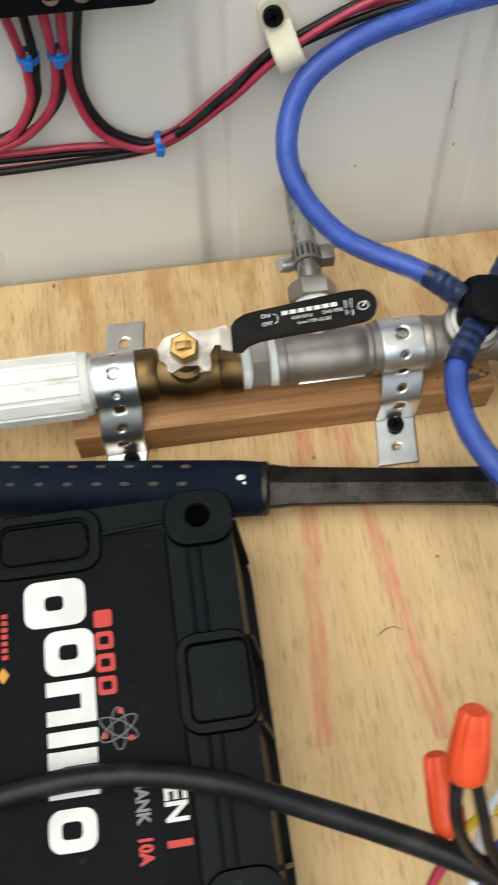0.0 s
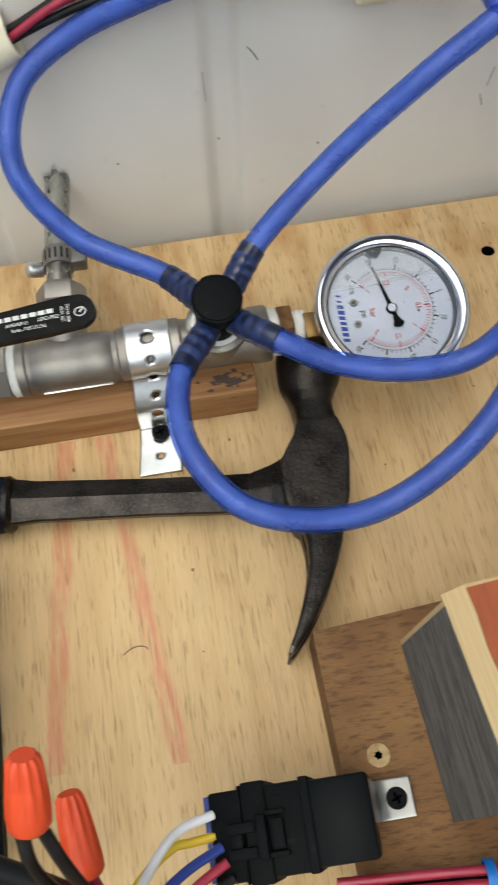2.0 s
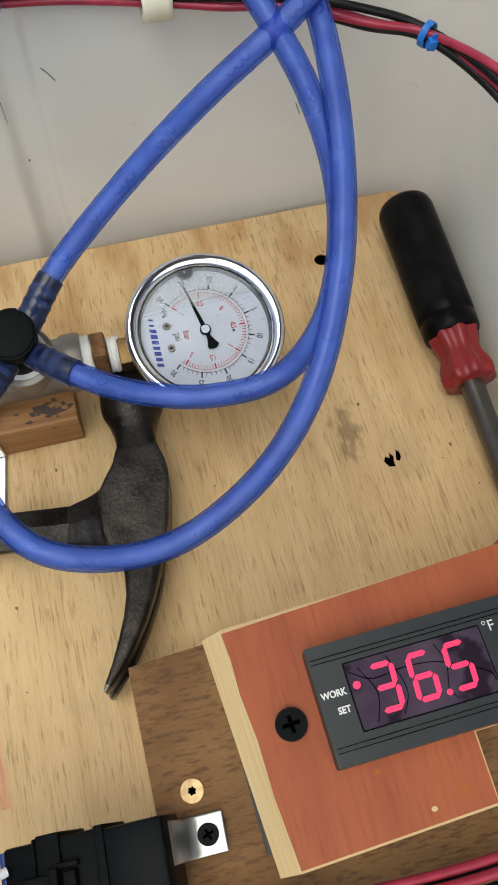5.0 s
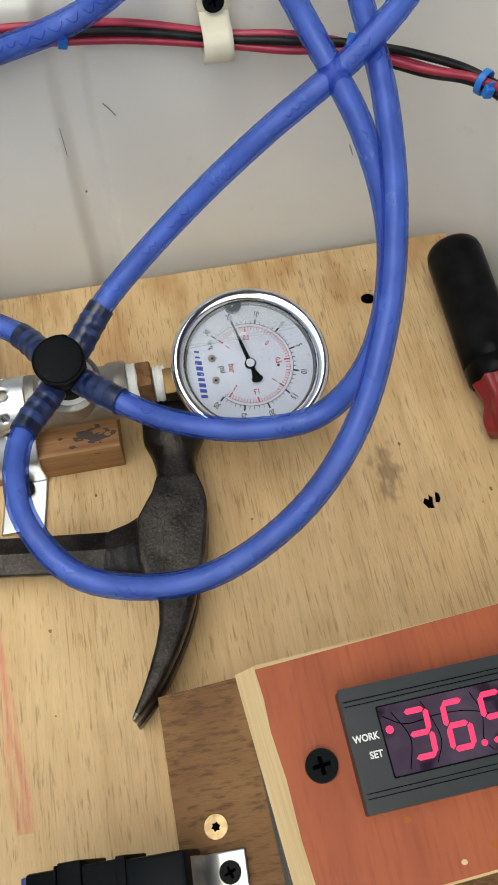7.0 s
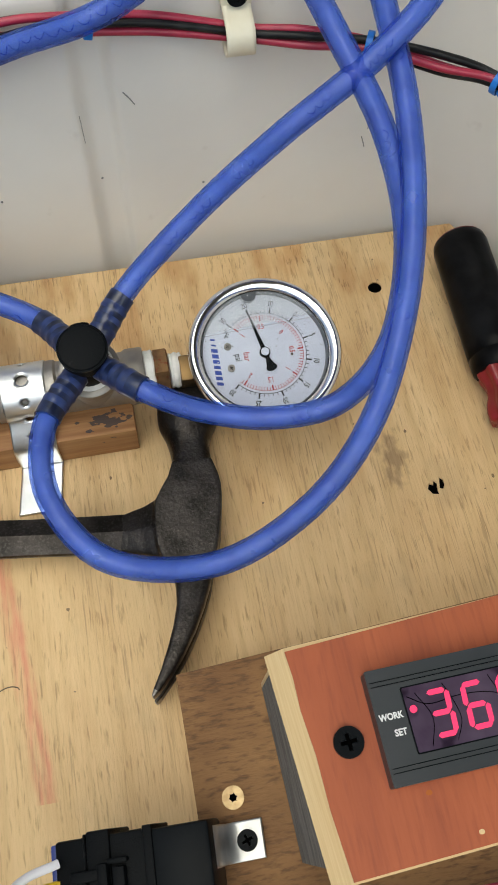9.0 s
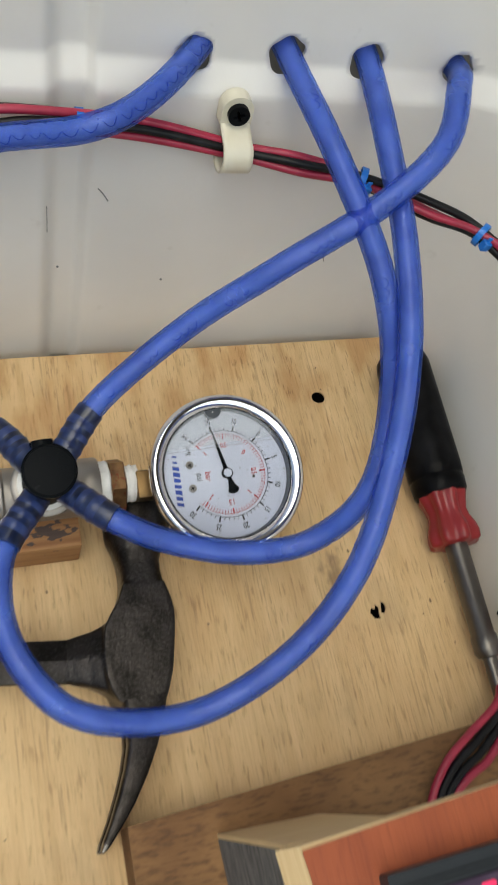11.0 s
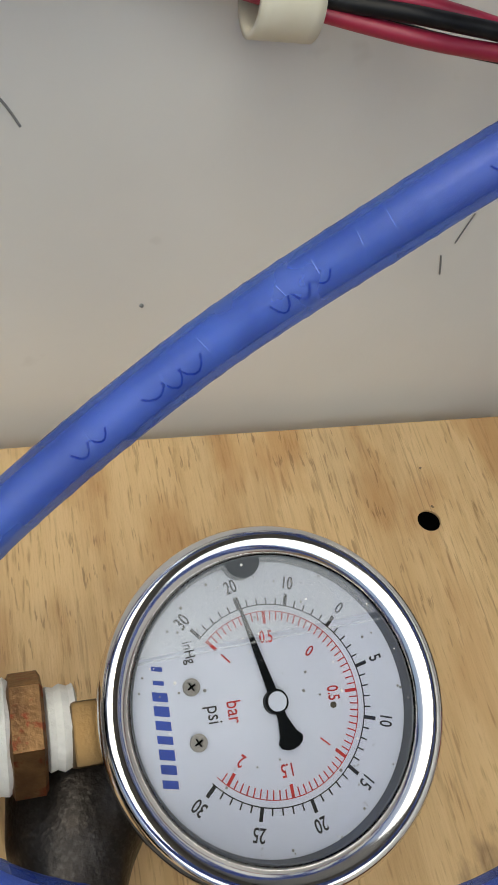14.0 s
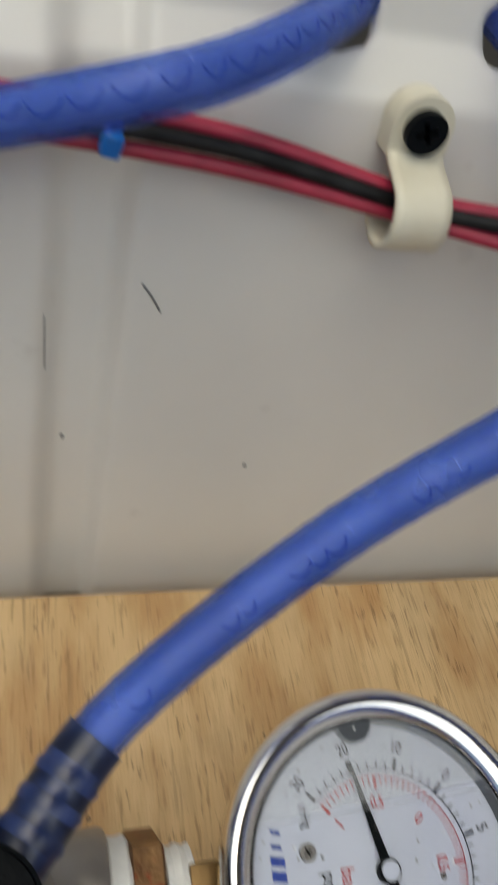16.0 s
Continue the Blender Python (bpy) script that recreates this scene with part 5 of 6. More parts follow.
for a, b in zip(rows, rows[1:]):
    for i in range(len(a)):
        bm.faces.new((a[i], a[(i + 1) % len(a)], b[(i + 1) % len(b)], b[i]))
bm.faces.new(rows[-1])
bm.faces.new(list(reversed(rows[0])))
bmesh.ops.recalc_face_normals(bm, faces=bm.faces)
wpart("case", bm, CASE, charger)
wpart("base_flange", prism(round_rect(-0.218, -0.0540, -0.079, 0.1310, 0.020), 0.0002, 0.0060, bevel=0.0018), CASE, charger)
wpart("label_plate", prism(round_rect(-0.196, -0.0860, -0.055, 0.1170, 0.004), ZT - 0.0005, ZT + 0.0010, bevel=0.0004), MATTE, charger, "flat charcoal label plate")


def edge_line(pts, r=0.0011):
    wpart("raised_edge", sweep(curve([(x, y, ZT + 0.0006) for x, y in pts], 0.0015), r, 8), CASE, charger)


wpart("corner_boss", prism(round_rect(-0.0850, -0.0605, 0.1095, 0.1300, 0.008), ZT - 0.010, ZT + 0.0020, [ring2d(-0.0731, 0.1203, 0.0048, 24)]), CASE, charger)
wpart("screw_well", prism(ring2d(-0.0731, 0.1203, 0.0047, 24), ZT - 0.002, ZT + 0.0003), DARKHOLE, charger)
wpart("corner_boss", prism(round_rect(-0.0850, -0.0605, -0.0200, 0.0020, 0.008), ZT - 0.010, ZT + 0.0020, [ring2d(-0.0725, -0.0085, 0.0048, 24)]), CASE, charger)
wpart("side_pad", prism(round_rect(-0.0862, -0.0605, 0.0435, 0.0765, 0.007), ZT - 0.010, ZT + 0.0020, [round_rect(-0.0834, -0.0612, 0.0465, 0.0736, 0.003)]), CASE, charger)
wpart("pad_field", prism(round_rect(-0.0822, -0.0625, 0.0477, 0.0724, 0.003), ZT - 0.001, ZT + 0.0013, bevel=0.0005), CASE, charger)
wpart("top_pad", prism(round_rect(-0.1500, -0.1095, 0.1055, 0.1285, 0.007), ZT - 0.004, ZT + 0.0020, [round_rect(-0.1468, -0.1124, 0.1085, 0.1258, 0.005)]), CASE, charger)
wpart("pad_field", prism(round_rect(-0.1445, -0.1145, 0.1108, 0.1236, 0.004), ZT - 0.001, ZT + 0.0015, bevel=0.0005), MATTE, charger)
for xa in (-0.0785, -0.0742):
    edge_line([(xa, 0.1080), (xa, 0.0935), (xa, 0.0775)], 0.0007)
    edge_line([(xa, 0.0425), (xa, 0.0225), (xa, 0.0030)], 0.0007)
edge_line([(-0.1085, 0.1185), (-0.0980, 0.1192), (-0.0860, 0.1200)], 0.0008)
for y in (0.1180, 0.0748, 0.0450, 0.0005):
    wpart("side_fin", prism([(0.0020, 0.0575), (0.0072, 0.006), (0.0, 0.006), (-0.004, 0.0575)], -0.0008, 0.0008, m=Matrix.Translation((-0.0610, y, 0)) @ Matrix.Rotation(radians(90), 4, "X")), CASE, charger)


def seam(loop, z):
    """A dark joint line round a raised field."""
    pts = [Vector((x, y, z)) for x, y in loop]
    wpart("seam", sweep(pts + pts[:1], 0.00030, 6), DARKHOLE, charger)


seam(round_rect(-0.0866, -0.0601, 0.0431, 0.0769, 0.0072), ZT + 0.0009)
seam(round_rect(-0.0829, -0.0617, 0.0470, 0.0731, 0.0032), ZT + 0.0012)
seam(round_rect(-0.1504, -0.1091, 0.1051, 0.1289, 0.0072), ZT + 0.0010)
seam(round_rect(-0.1452, -0.1138, 0.1101, 0.1243, 0.0042), ZT + 0.0012)
seam(round_rect(-0.0854, -0.0601, 0.1091, 0.1304, 0.0082), ZT + 0.0009)
seam(round_rect(-0.0854, -0.0601, -0.0204, 0.0024, 0.0082), ZT + 0.0009)
seam(round_rect(-0.1963, -0.0857, -0.0553, 0.1173, 0.0043), ZT + 0.0002)


def on_case(x, y, rot=-90.0):
    return Matrix.Translation((x, y, ZT + 0.00112)) @ Matrix.Rotation(radians(rot), 4, "Z")


LIFT = Matrix.Translation((0, 0, ZT + 0.00106))
# six bold blocks stand for the maker's large white word
for y0, y1, x0, x1, notch in ((0.1030, 0.0862, -0.1375, -0.1160, 1), (0.0845, 0.0690, -0.1310, -0.1140, 1), (0.0672, 0.0528, -0.1310, -0.1145, 2), (0.0508, 0.0460, -0.1310, -0.1145, 0), (0.0445, 0.0300, -0.1312, -0.1150, 2), (0.0268, 0.0140, -0.1318, -0.1165, 1)):
    hole = []
    if notch == 1:
        hole = [round_rect((x0 + x1) / 2 - 0.0036, (x0 + x1) / 2 + 0.0030, (y0 + y1) / 2 - 0.0026, (y0 + y1) / 2 + 0.0026, 0.0016)]
    loop = round_rect(x0, x1, min(y0, y1), max(y0, y1), 0.0042 if notch else 0.0006)
    if notch == 2:
        ya, yb, s = min(y0, y1), max(y0, y1), (y0 + y1) / 2
        loop = [(x0, ya), (x1, ya), (x1, yb), (x0, yb), (x0, s + 0.0024), (x1 - 0.0050, s + 0.0024), (x1 - 0.0050, s - 0.0024), (x0, s - 0.0024)]
        if y0 < 0.05:
            loop = [(x0 + x1 - x, y) for x, y in reversed(loop)]
    wpart("white_mark", prism(loop, 0, 0.0001, hole, m=LIFT), WHITE, charger, "", 0)
wpart("white_print", lettering("GEN", 0.0098, on_case(-0.0915, 0.0268), stretch=0.9, bold=0.0003), WHITE, charger, "", 0)
for i in range(4):
    y = 0.0868 - 0.0077 * i
    wpart("red_mark", prism(round_rect(-0.1135, -0.1072, y - 0.0031, y + 0.0031, 0.0012), 0, 0.0001, [round_rect(-0.1120, -0.1087, y - 0.0014, y + 0.0014, 0.0006)] if i else [], m=LIFT), REDPRINT, charger, "", 0)
wpart("red_print", lettering("1", 0.0098, on_case(-0.0915, 0.0120), bold=0.0006), REDPRINT, charger, "", 0)
wpart("red_print", lettering("10A", 0.0058, on_case(-0.1020, 0.0115), stretch=0.85, bold=0.00025), REDPRINT, charger, "", 0)
for i in range(7):
    wpart("red_bar", box(-0.1455, -0.1435, 0.0915 - 0.0024 * i, 0.0931 - 0.0024 * i, 0, 0.0001, m=LIFT), REDPRINT, charger, "", 0)
for a in (80, 200, 320):
    wpart("red_dot", prism(ring2d(-0.1075 + 0.0050 * math.cos(radians(a)), 0.0493 + 0.0056 * math.sin(radians(a)), 0.0010, 10), 0, 0.00016, m=LIFT), REDPRINT, charger, "", 0)
bm = lettering("BANK", 0.0058, on_case(-0.1020, 0.0258), stretch=0.85, bold=0.0002)
for rot in (0, 60, 120):
    pts = [Vector((0.0068 * math.cos(2 * math.pi * i / 36), 0.0024 * math.sin(2 * math.pi * i / 36), 0)) for i in range(37)]
    m = Matrix.Translation((-0.1075, 0.0493, ZT + 0.0011)) @ Matrix.Rotation(radians(rot + 90), 4, "Z")
    add(bm, sweep([m @ p for p in pts], 0.00022, 5))
wpart("grey_print", bm, GREYPRINT, charger, "", 0)
wpart("amber_mark", prism([(-0.1452, 0.0745), (-0.1432, 0.0718), (-0.1452, 0.0690), (-0.1472, 0.0718)], ZT + 0.001, ZT + 0.0012), AMBER, charger)

# ---- power cable, wire nuts and relay ----
cable = thing("power_cable", (-0.145, 0.033, 0.066), "thick black power cable lying across the charger", "cable")
wpart("sheath", sweep(curve([(-0.200, 0.0240, 0.0670), (-0.1450, 0.0332, 0.0680), (-0.1109, 0.0345, 0.0690), (-0.0774, 0.0275, 0.0712), (-0.0479, 0.0145, 0.0800), (-0.0190, 0.0002, 0.0885), (0.0040, -0.0135, 0.0930)], 0.0025), 0.0038, 16), WIRE_K, cable)
wpart("cut_end", revolve([(0.0039, -0.004), (0.0042, 0.0), (0.0039, 0.004)], 16, along((0.0040, -0.0135, 0.0930), (0.023, -0.0135, 0.0045))), BLACK, cable)


def wire(name, pts, r, mat, label, root=None):
    if root is None:
        root = thing(name, pts[0], label, "wire", "loose wires")
        wpart("insulation", sweep(curve(pts, 0.0015), r, 10), mat, root)
    else:
        wpart(name, sweep(curve(pts, 0.0015), r, 10), mat, root, label)
    return root


def wire_nut(tip, base, label):
    tip, base = Vector(tip), Vector(base)
    L = (tip - base).length
    root = thing("wire_nut", base, label, "wire connector", "wire nuts")
    m = along(base, tip - base)
    bm = bmesh.new()
    n = 36
    rows = []
    for h, r, flute in ((0.0, 0.0046, 0), (0.04, 0.0051, 0), (0.20, 0.0053, 0.0), (0.45, 0.0048, 0.0003), (0.80, 0.0040, 0.00042), (0.93, 0.0036, 0.00042), (1.0, 0.0028, 0.0002)):
        rows.append([bm.verts.new(((r + flute * math.cos(12 * 2 * math.pi * i / n)) * math.cos(2 * math.pi * i / n), (r + flute * math.cos(12 * 2 * math.pi * i / n)) * math.sin(2 * math.pi * i / n), h * L)) for i in range(n)])
    for a, b in zip(rows, rows[1:]):
        for i in range(n):
            bm.faces.new((a[i], a[(i + 1) % n], b[(i + 1) % n], b[i]))
    bm.faces.new(rows[-1])
    bm.faces.new(list(reversed(rows[0])))
    bmesh.ops.recalc_face_normals(bm, faces=bm.faces)
    bmesh.ops.transform(bm, matrix=m, verts=bm.verts)
    wpart("shell", bm, ORANGE, root, "orange fluted plastic shell", 60)
    return root


J = Vector((0.0020, -0.0120, 0.0900))
wire_nut((-0.0124, 0.0285, 0.1482), (-0.0149, 0.0152, 0.1340), "orange twist-on wire nut with two black wires")
wire_nut((-0.0128, 0.0240, 0.0960), (-0.0113, 0.0035, 0.0858), "orange twist-on wire nut with a red wire")
wire_nut((-0.0090, -0.0125, 0.1250), (-0.0070, -0.0200, 0.1080), "orange twist-on wire nut beside the cable end")
wire("wire", [(-0.0172, 0.0155, 0.1345), (-0.0170, 0.0060, 0.1230), (-0.0120, -0.0020, 0.1080), (-0.0010, -0.0110, 0.0940)], 0.0017, WIRE_K, "black wire from the cable to a wire nut")
wire("wire", [(-0.0128, 0.0150, 0.1345), (-0.0098, 0.0055, 0.1220), (-0.0060, -0.0030, 0.1070), (0.0010, -0.0110, 0.0940)], 0.0017, WIRE_K, "black wire from the cable to a wire nut")
wire("wire", [(-0.0110, 0.0045, 0.0862), (-0.0060, -0.0050, 0.0820), (0.0060, -0.0150, 0.0780), (0.0300, -0.0260, 0.0600)], 0.0016, WIRE_R, "red wire running into a wire nut")
wire("wire", [(0.0235, 0.0138, 0.0500), (0.0120, 0.0105, 0.0560), (0.0030, 0.0010, 0.0640), (-0.0050, -0.0120, 0.0700), (-0.0150, -0.0300, 0.0600)], 0.0015, WIRE_W, "white wire curving out of the relay")
wire("wire", [(0.0235, 0.0075, 0.0470), (0.0150, 0.0070, 0.0460), (0.0080, 0.0060, 0.0450), (-0.0060, -0.0050, 0.0440), (-0.0200, -0.0280, 0.0400)], 0.0015, WIRE_Y, "yellow wire running out of the relay")
wire("wire", [(0.0250, 0.0040, 0.0520), (0.0130, -0.0010, 0.0560), (0.0030, -0.0080, 0.0600), (-0.0080, -0.0220, 0.0600), (-0.0150, -0.0400, 0.0550)], 0.0016, WIRE_B, "dark blue wire curving out of the relay")
wire("wire", [(0.0260, -0.0005, 0.0500), (0.0150, -0.0060, 0.0520), (0.0060, -0.0140, 0.0540), (-0.0020, -0.0280, 0.0540)], 0.0016, WIRE_R, "red wire curving out of the relay")
wire("wire", [(0.0270, -0.0050, 0.0500), (0.0180, -0.0100, 0.0520), (0.0100, -0.0190, 0.0530), (0.0040, -0.0320, 0.0500)], 0.0016, WIRE_K, "black wire curving out of the relay")
wire("wire", [(-0.0110, -0.0020, 0.0850), (-0.0170, -0.0080, 0.0790), (-0.0210, -0.0180, 0.0700), (-0.0200, -0.0320, 0.0600)], 0.0016, WIRE_R, "red wire hanging beside the cable")

relay = thing("relay", (0.05, 0.005, 0.024), "black automotive relay in its plug-in socket", "relay")
RX = Vector((0.985, -0.038, 0.17)).normalized()
RY = Vector((0.045, 0.998, 0.02))
RY = (RY - RX * RY.dot(RX)).normalized()
RZ = RX.cross(RY)
RM = Matrix((RX, RY, RZ)).transposed().to_4x4()
RM.translation = Vector((0.0224, 0.0203, 0.0480))
wpart("socket", box(0.0, 0.0325, -0.0270, 0.0, -0.0250, 0.0, 0.0012, 2, RM), MATTE, relay)
wpart("socket_collar", box(0.0112, 0.0190, -0.0285, 0.0016, -0.0255, 0.0014, 0.0007, 2, RM), MATTE, relay)
wpart("collar_rib", box(0.0100, 0.0108, -0.0278, 0.0010, -0.0250, 0.0010, 0.0003, 1, RM), MATTE, relay)
wpart("relay_can", box(0.0318, 0.0520, -0.0262, -0.0006, -0.0240, -0.0002, 0.0012, 2, RM), BLACK, relay, "smooth black relay can")
wpart("socket_lip", box(0.0300, 0.0332, -0.0275, 0.0008, -0.0250, 0.0007, 0.0005, 2, RM), MATTE, relay)
for y in (-0.0116, -0.0190):
    wpart("latch_finger", box(0.0055, 0.0150, y - 0.0017, y + 0.0017, 0.0, 0.0030, 0.0006, 2, RM), MATTE, relay)
wpart("latch_bridge", box(0.0066, 0.0104, -0.0180, -0.0126, 0.0, 0.0020, 0.0004, 2, RM), MATTE, relay)
wpart("latch_slot", box(0.0106, 0.0142, -0.0172, -0.0134, 0.0, 0.0013, 0.0003, 1, RM), DARKHOLE, relay)
wpart("latch_bar", box(0.0152, 0.0186, -0.0215, -0.0084, 0.0, 0.0050, 0.0006, 2, RM), MATTE, relay)
wpart("latch_tongue", box(0.0200, 0.0240, -0.0190, -0.0100, 0.0, 0.0040, 0.0006, 2, RM), MATTE, relay)
for y in (-0.0082, -0.0204):
    wpart("latch_guide", box(0.0180, 0.0248, y - 0.0008, y + 0.0008, 0.0, 0.0032, 0.0004, 2, RM), MATTE, relay)
wpart("wire_seal", box(-0.0016, 0.0006, -0.0262, -0.0008, -0.0240, -0.0008, 0.0006, 2, RM), WIRE_B, relay, "dark blue wire seal")
# bent mounting tab from the can down to the block
line = curve([(0.0725, 0.0092, 0.0500), (0.0752, 0.0091, 0.0470), (0.0764, 0.0091, 0.0400), (0.0775, 0.0091, 0.0330), (0.0788, 0.0090, 0.0285), (0.0815, 0.0090, 0.0266), (0.0860, 0.0089, 0.0262), (0.0922, 0.0088, 0.0260)], 0.0006)
nl = len(line)


def tab(u, v):
    p = line[min(int(v / 0.0006 + 0.5), nl - 1)]
    return (p.x + u * 0.04, p.y + u, p.z)


LT = (nl - 1) * 0.0006
thicken(wpart("mounting_tab", sheet(steps(-0.0066, 0.0066, 22), steps(0, LT, int(LT / 0.0007)), tab), ZINC, relay, "bright bent steel mounting tab"), 0.0009, 0.0)
screw((0.0862, 0.0089, 0.0268), (0, 0, 1), 0.0037, BLACK, "black screw holding the relay tab")

# ---- brown block, post and display panel ----
block = tagged(part("wood_block", prism([(0.0705, -0.140), (0.245, -0.130), (0.245, 0.0815), (0.0700, 0.0712)], 0.0002, 0.0240, bevel=0.0008), BROWN, smooth=0), "rough brown wooden block screwed to the board", "wood block")
screw((0.0838, 0.0238, 0.0238), (0, 0, 1), 0.0041, PALEBRASS, "pale brass star-drive screw in the block", drive="star", spin=10)
post = thing("wood_post", (0.12, 0.03, 0.024), "short weathered grey wooden post under the panel", "wood post")
def leaning(bm):
    """The back of the post leans forward towards its top."""
    for v in bm.verts:
        if v.co.y > 0.05 and v.co.z > 0.1:
            v.co.y -= 0.0056
    return bm


wpart("timber", leaning(prism([(0.1042, -0.0020), (0.1420, -0.0020), (0.1420, 0.0590), (0.1018, 0.0602)], 0.0241, 0.1120, bevel=0.0006)), GREYWOOD, post, smooth=0)
wpart("cut_face", leaning(prism([(0.1018, 0.0604), (0.1420, 0.0592), (0.1420, 0.0606), (0.1018, 0.0620)], 0.0243, 0.1118)), PLY_EDGE, post, "pale freshly cut face", smooth=0)
panel = thing("display_panel", (0.15, 0.03, 0.112), "red-brown plywood panel with pale cut edges", "panel")
PO = [(0.1056, -0.0062), (0.1605, -0.0036), (0.1606, 0.0145), (0.2150, 0.0160), (0.2150, 0.0618), (0.0998, 0.0556)]
bm = prism(PO, 0.1124, 0.1196)
for v in bm.verts:
    if v.co.x < 0.11:
        v.co.x += 0.0032 if v.co.z > 0.115 else -0.0022
wpart("core", bm, PLY_EDGE, panel, "pale worn plywood edge", smooth=0)
wpart("face", prism([(0.1084, -0.0056), (0.1600, -0.0030), (0.1600, 0.0145), (0.2145, 0.0160), (0.2145, 0.0624), (0.1029, 0.0544), (0.1038, 0.0470), (0.1040, 0.0380), (0.1056, 0.0260), (0.1063, 0.0120)], 0.1196, 0.1204), REDPLY, panel, "red-brown stained face", smooth=0)
screw((0.1149, 0.0275, 0.1202), (0, 0, 1), 0.0042, BLACK, "large black cross-head screw in the panel", spin=5)
for x, y, r in ((0.1330, 0.0113, 0.0009), (0.1528, 0.0020, 0.0012), (0.1440, -0.0004, 0.0008)):
    wpart("glue_spot", prism(ring2d(x, y, r, 12, r * 0.8), 0.1203, 0.12055), GLUE if r != 0.0008 else PLY_EDGE, panel)
thermo = thing("thermostat", (0.16, 0.03, 0.12), "dark grey digital thermostat with a glowing red display", "thermostat")
TM = Matrix.Translation((0.1230, 0.0138, 0.1203)) @ Matrix.Rotation(radians(1.4), 4, "Z")
TW, TH = 0.0750, 0.0302
wpart("bezel", prism(round_rect(0, TW, 0, TH, 0.0006), 0.0, 0.0062, bevel=0.0008, m=TM), SLATE, thermo, "dark slate plastic bezel")
for y in (0.0034, 0.0046, TH - 0.0046, TH - 0.0034):
    wpart("groove_line", box(0.0008, TW - 0.0008, y - 0.00012, y + 0.00012, 0.0060, 0.0064, m=TM), BLACK, thermo)
wpart("body", box(0.003, TW - 0.003, 0.003, TH - 0.003, -0.045, -0.0002, 0.001, 1, TM), BLACK, thermo)
wpart("display_frame", prism(round_rect(0.0084, 0.0462, 0.0066, 0.0242, 0.0005), 0.0058, 0.0064, m=TM), BLACK, thermo)
wpart("window", prism(round_rect(0.0088, 0.0458, 0.0070, 0.0238, 0.0004), 0.0060, 0.0066, m=TM), SCREEN, thermo, "smoky display window with creased film")
SEG = {"a": (0.5, 2, 0), "g": (0.5, 1, 0), "d": (0.5, 0, 0), "f": (0, 1.5, 90), "b": (1, 1.5, 90), "e": (0, 0.5, 90), "c": (1, 0.5, 90)}
W7, H7 = 0.0054, 0.0056
for ch, x in (("abgcd", 0.0150), ("afgecd", 0.0250), ("afgcd", 0.0350)):
    for sname in ch:
        fx, fy, rot = SEG[sname]
        l = (W7 if rot == 0 else H7) * 0.5 - 0.00015
        shear = Matrix(((1, 0.08, 0, 0), (0, 1, 0, 0), (0, 0, 1, 0), (0, 0, 0, 1)))
        m = TM @ Matrix.Translation((x + fx * W7, 0.0100 + fy * H7, 0.0067)) @ shear @ Matrix.Rotation(radians(rot), 4, "Z")
        wpart("digit_segment", prism([(-l, 0), (-l + 0.0007, 0.0007), (l - 0.0007, 0.0007), (l, 0), (l - 0.0007, -0.0007), (-l + 0.0007, -0.0007)], 0, 0.0001, m=m), LED, thermo, "glowing red segment", 0)
wpart("indicator", prism(ring2d(0.0105, 0.0180, 0.0010, 16), 0.0066, 0.0068, m=TM), LED, thermo, "glowing red dot", 0)
wpart("decimal_point", prism(ring2d(0.0328, 0.0100, 0.0008, 12), 0.0066, 0.0068, m=TM), LED, thermo, "glowing red dot", 0)
for pts in ([(0.0095, 0.0215), (0.0150, 0.0185), (0.0240, 0.0190), (0.0330, 0.0178), (0.0440, 0.0125), (0.0455, 0.0095)], [(0.0200, 0.0080), (0.0225, 0.0130), (0.0215, 0.0190), (0.0200, 0.0230)], [(0.0330, 0.0225), (0.0345, 0.0170), (0.0330, 0.0110), (0.0345, 0.0080)], [(0.0120, 0.0220), (0.0150, 0.0150), (0.0130, 0.0080)]):
    wpart("film_crease", sweep([TM @ Vector((x, y, 0.00665)) for x, y, _ in curve([(x, y, 0) for x, y in pts], 0.0006)], 0.00012, 5), DARKHOLE, thermo)
TX = lambda x, y: TM @ Matrix.Translation((x, y, 0.00625))
wpart("work_print", lettering("WORK", 0.0024, TX(0.0042, 0.0174), bold=0.00008, stretch=0.88), WHITE, thermo, "white panel print", 0)
wpart("set_print", lettering("SET", 0.0024, TX(0.0057, 0.0130), bold=0.00008, stretch=0.9), WHITE, thermo, "white panel print", 0)
wpart("unit_print", lettering("°F", 0.0040, TX(0.0487, 0.0230)), WHITE, thermo, "white panel print", 0)
for x, y, t in ((0.0545, 0.0190, "Set"), (0.0545, 0.0105, ""), (0.0660, 0.0190, ""), (0.0660, 0.0105, "")):
    b = wpart("button", prism(round_rect(x - 0.0042, x + 0.0042, y - 0.0026, y + 0.0026, 0.0008), 0.006, 0.0071, bevel=0.0003, m=TM), BUTTON, thermo, "grey-green rubber button")
    if t:
        place(part("print", lettering(t, 0.0036, TM @ Matrix.Translation((x, y, 0.00716))), WHITE, None, "", 0), b)

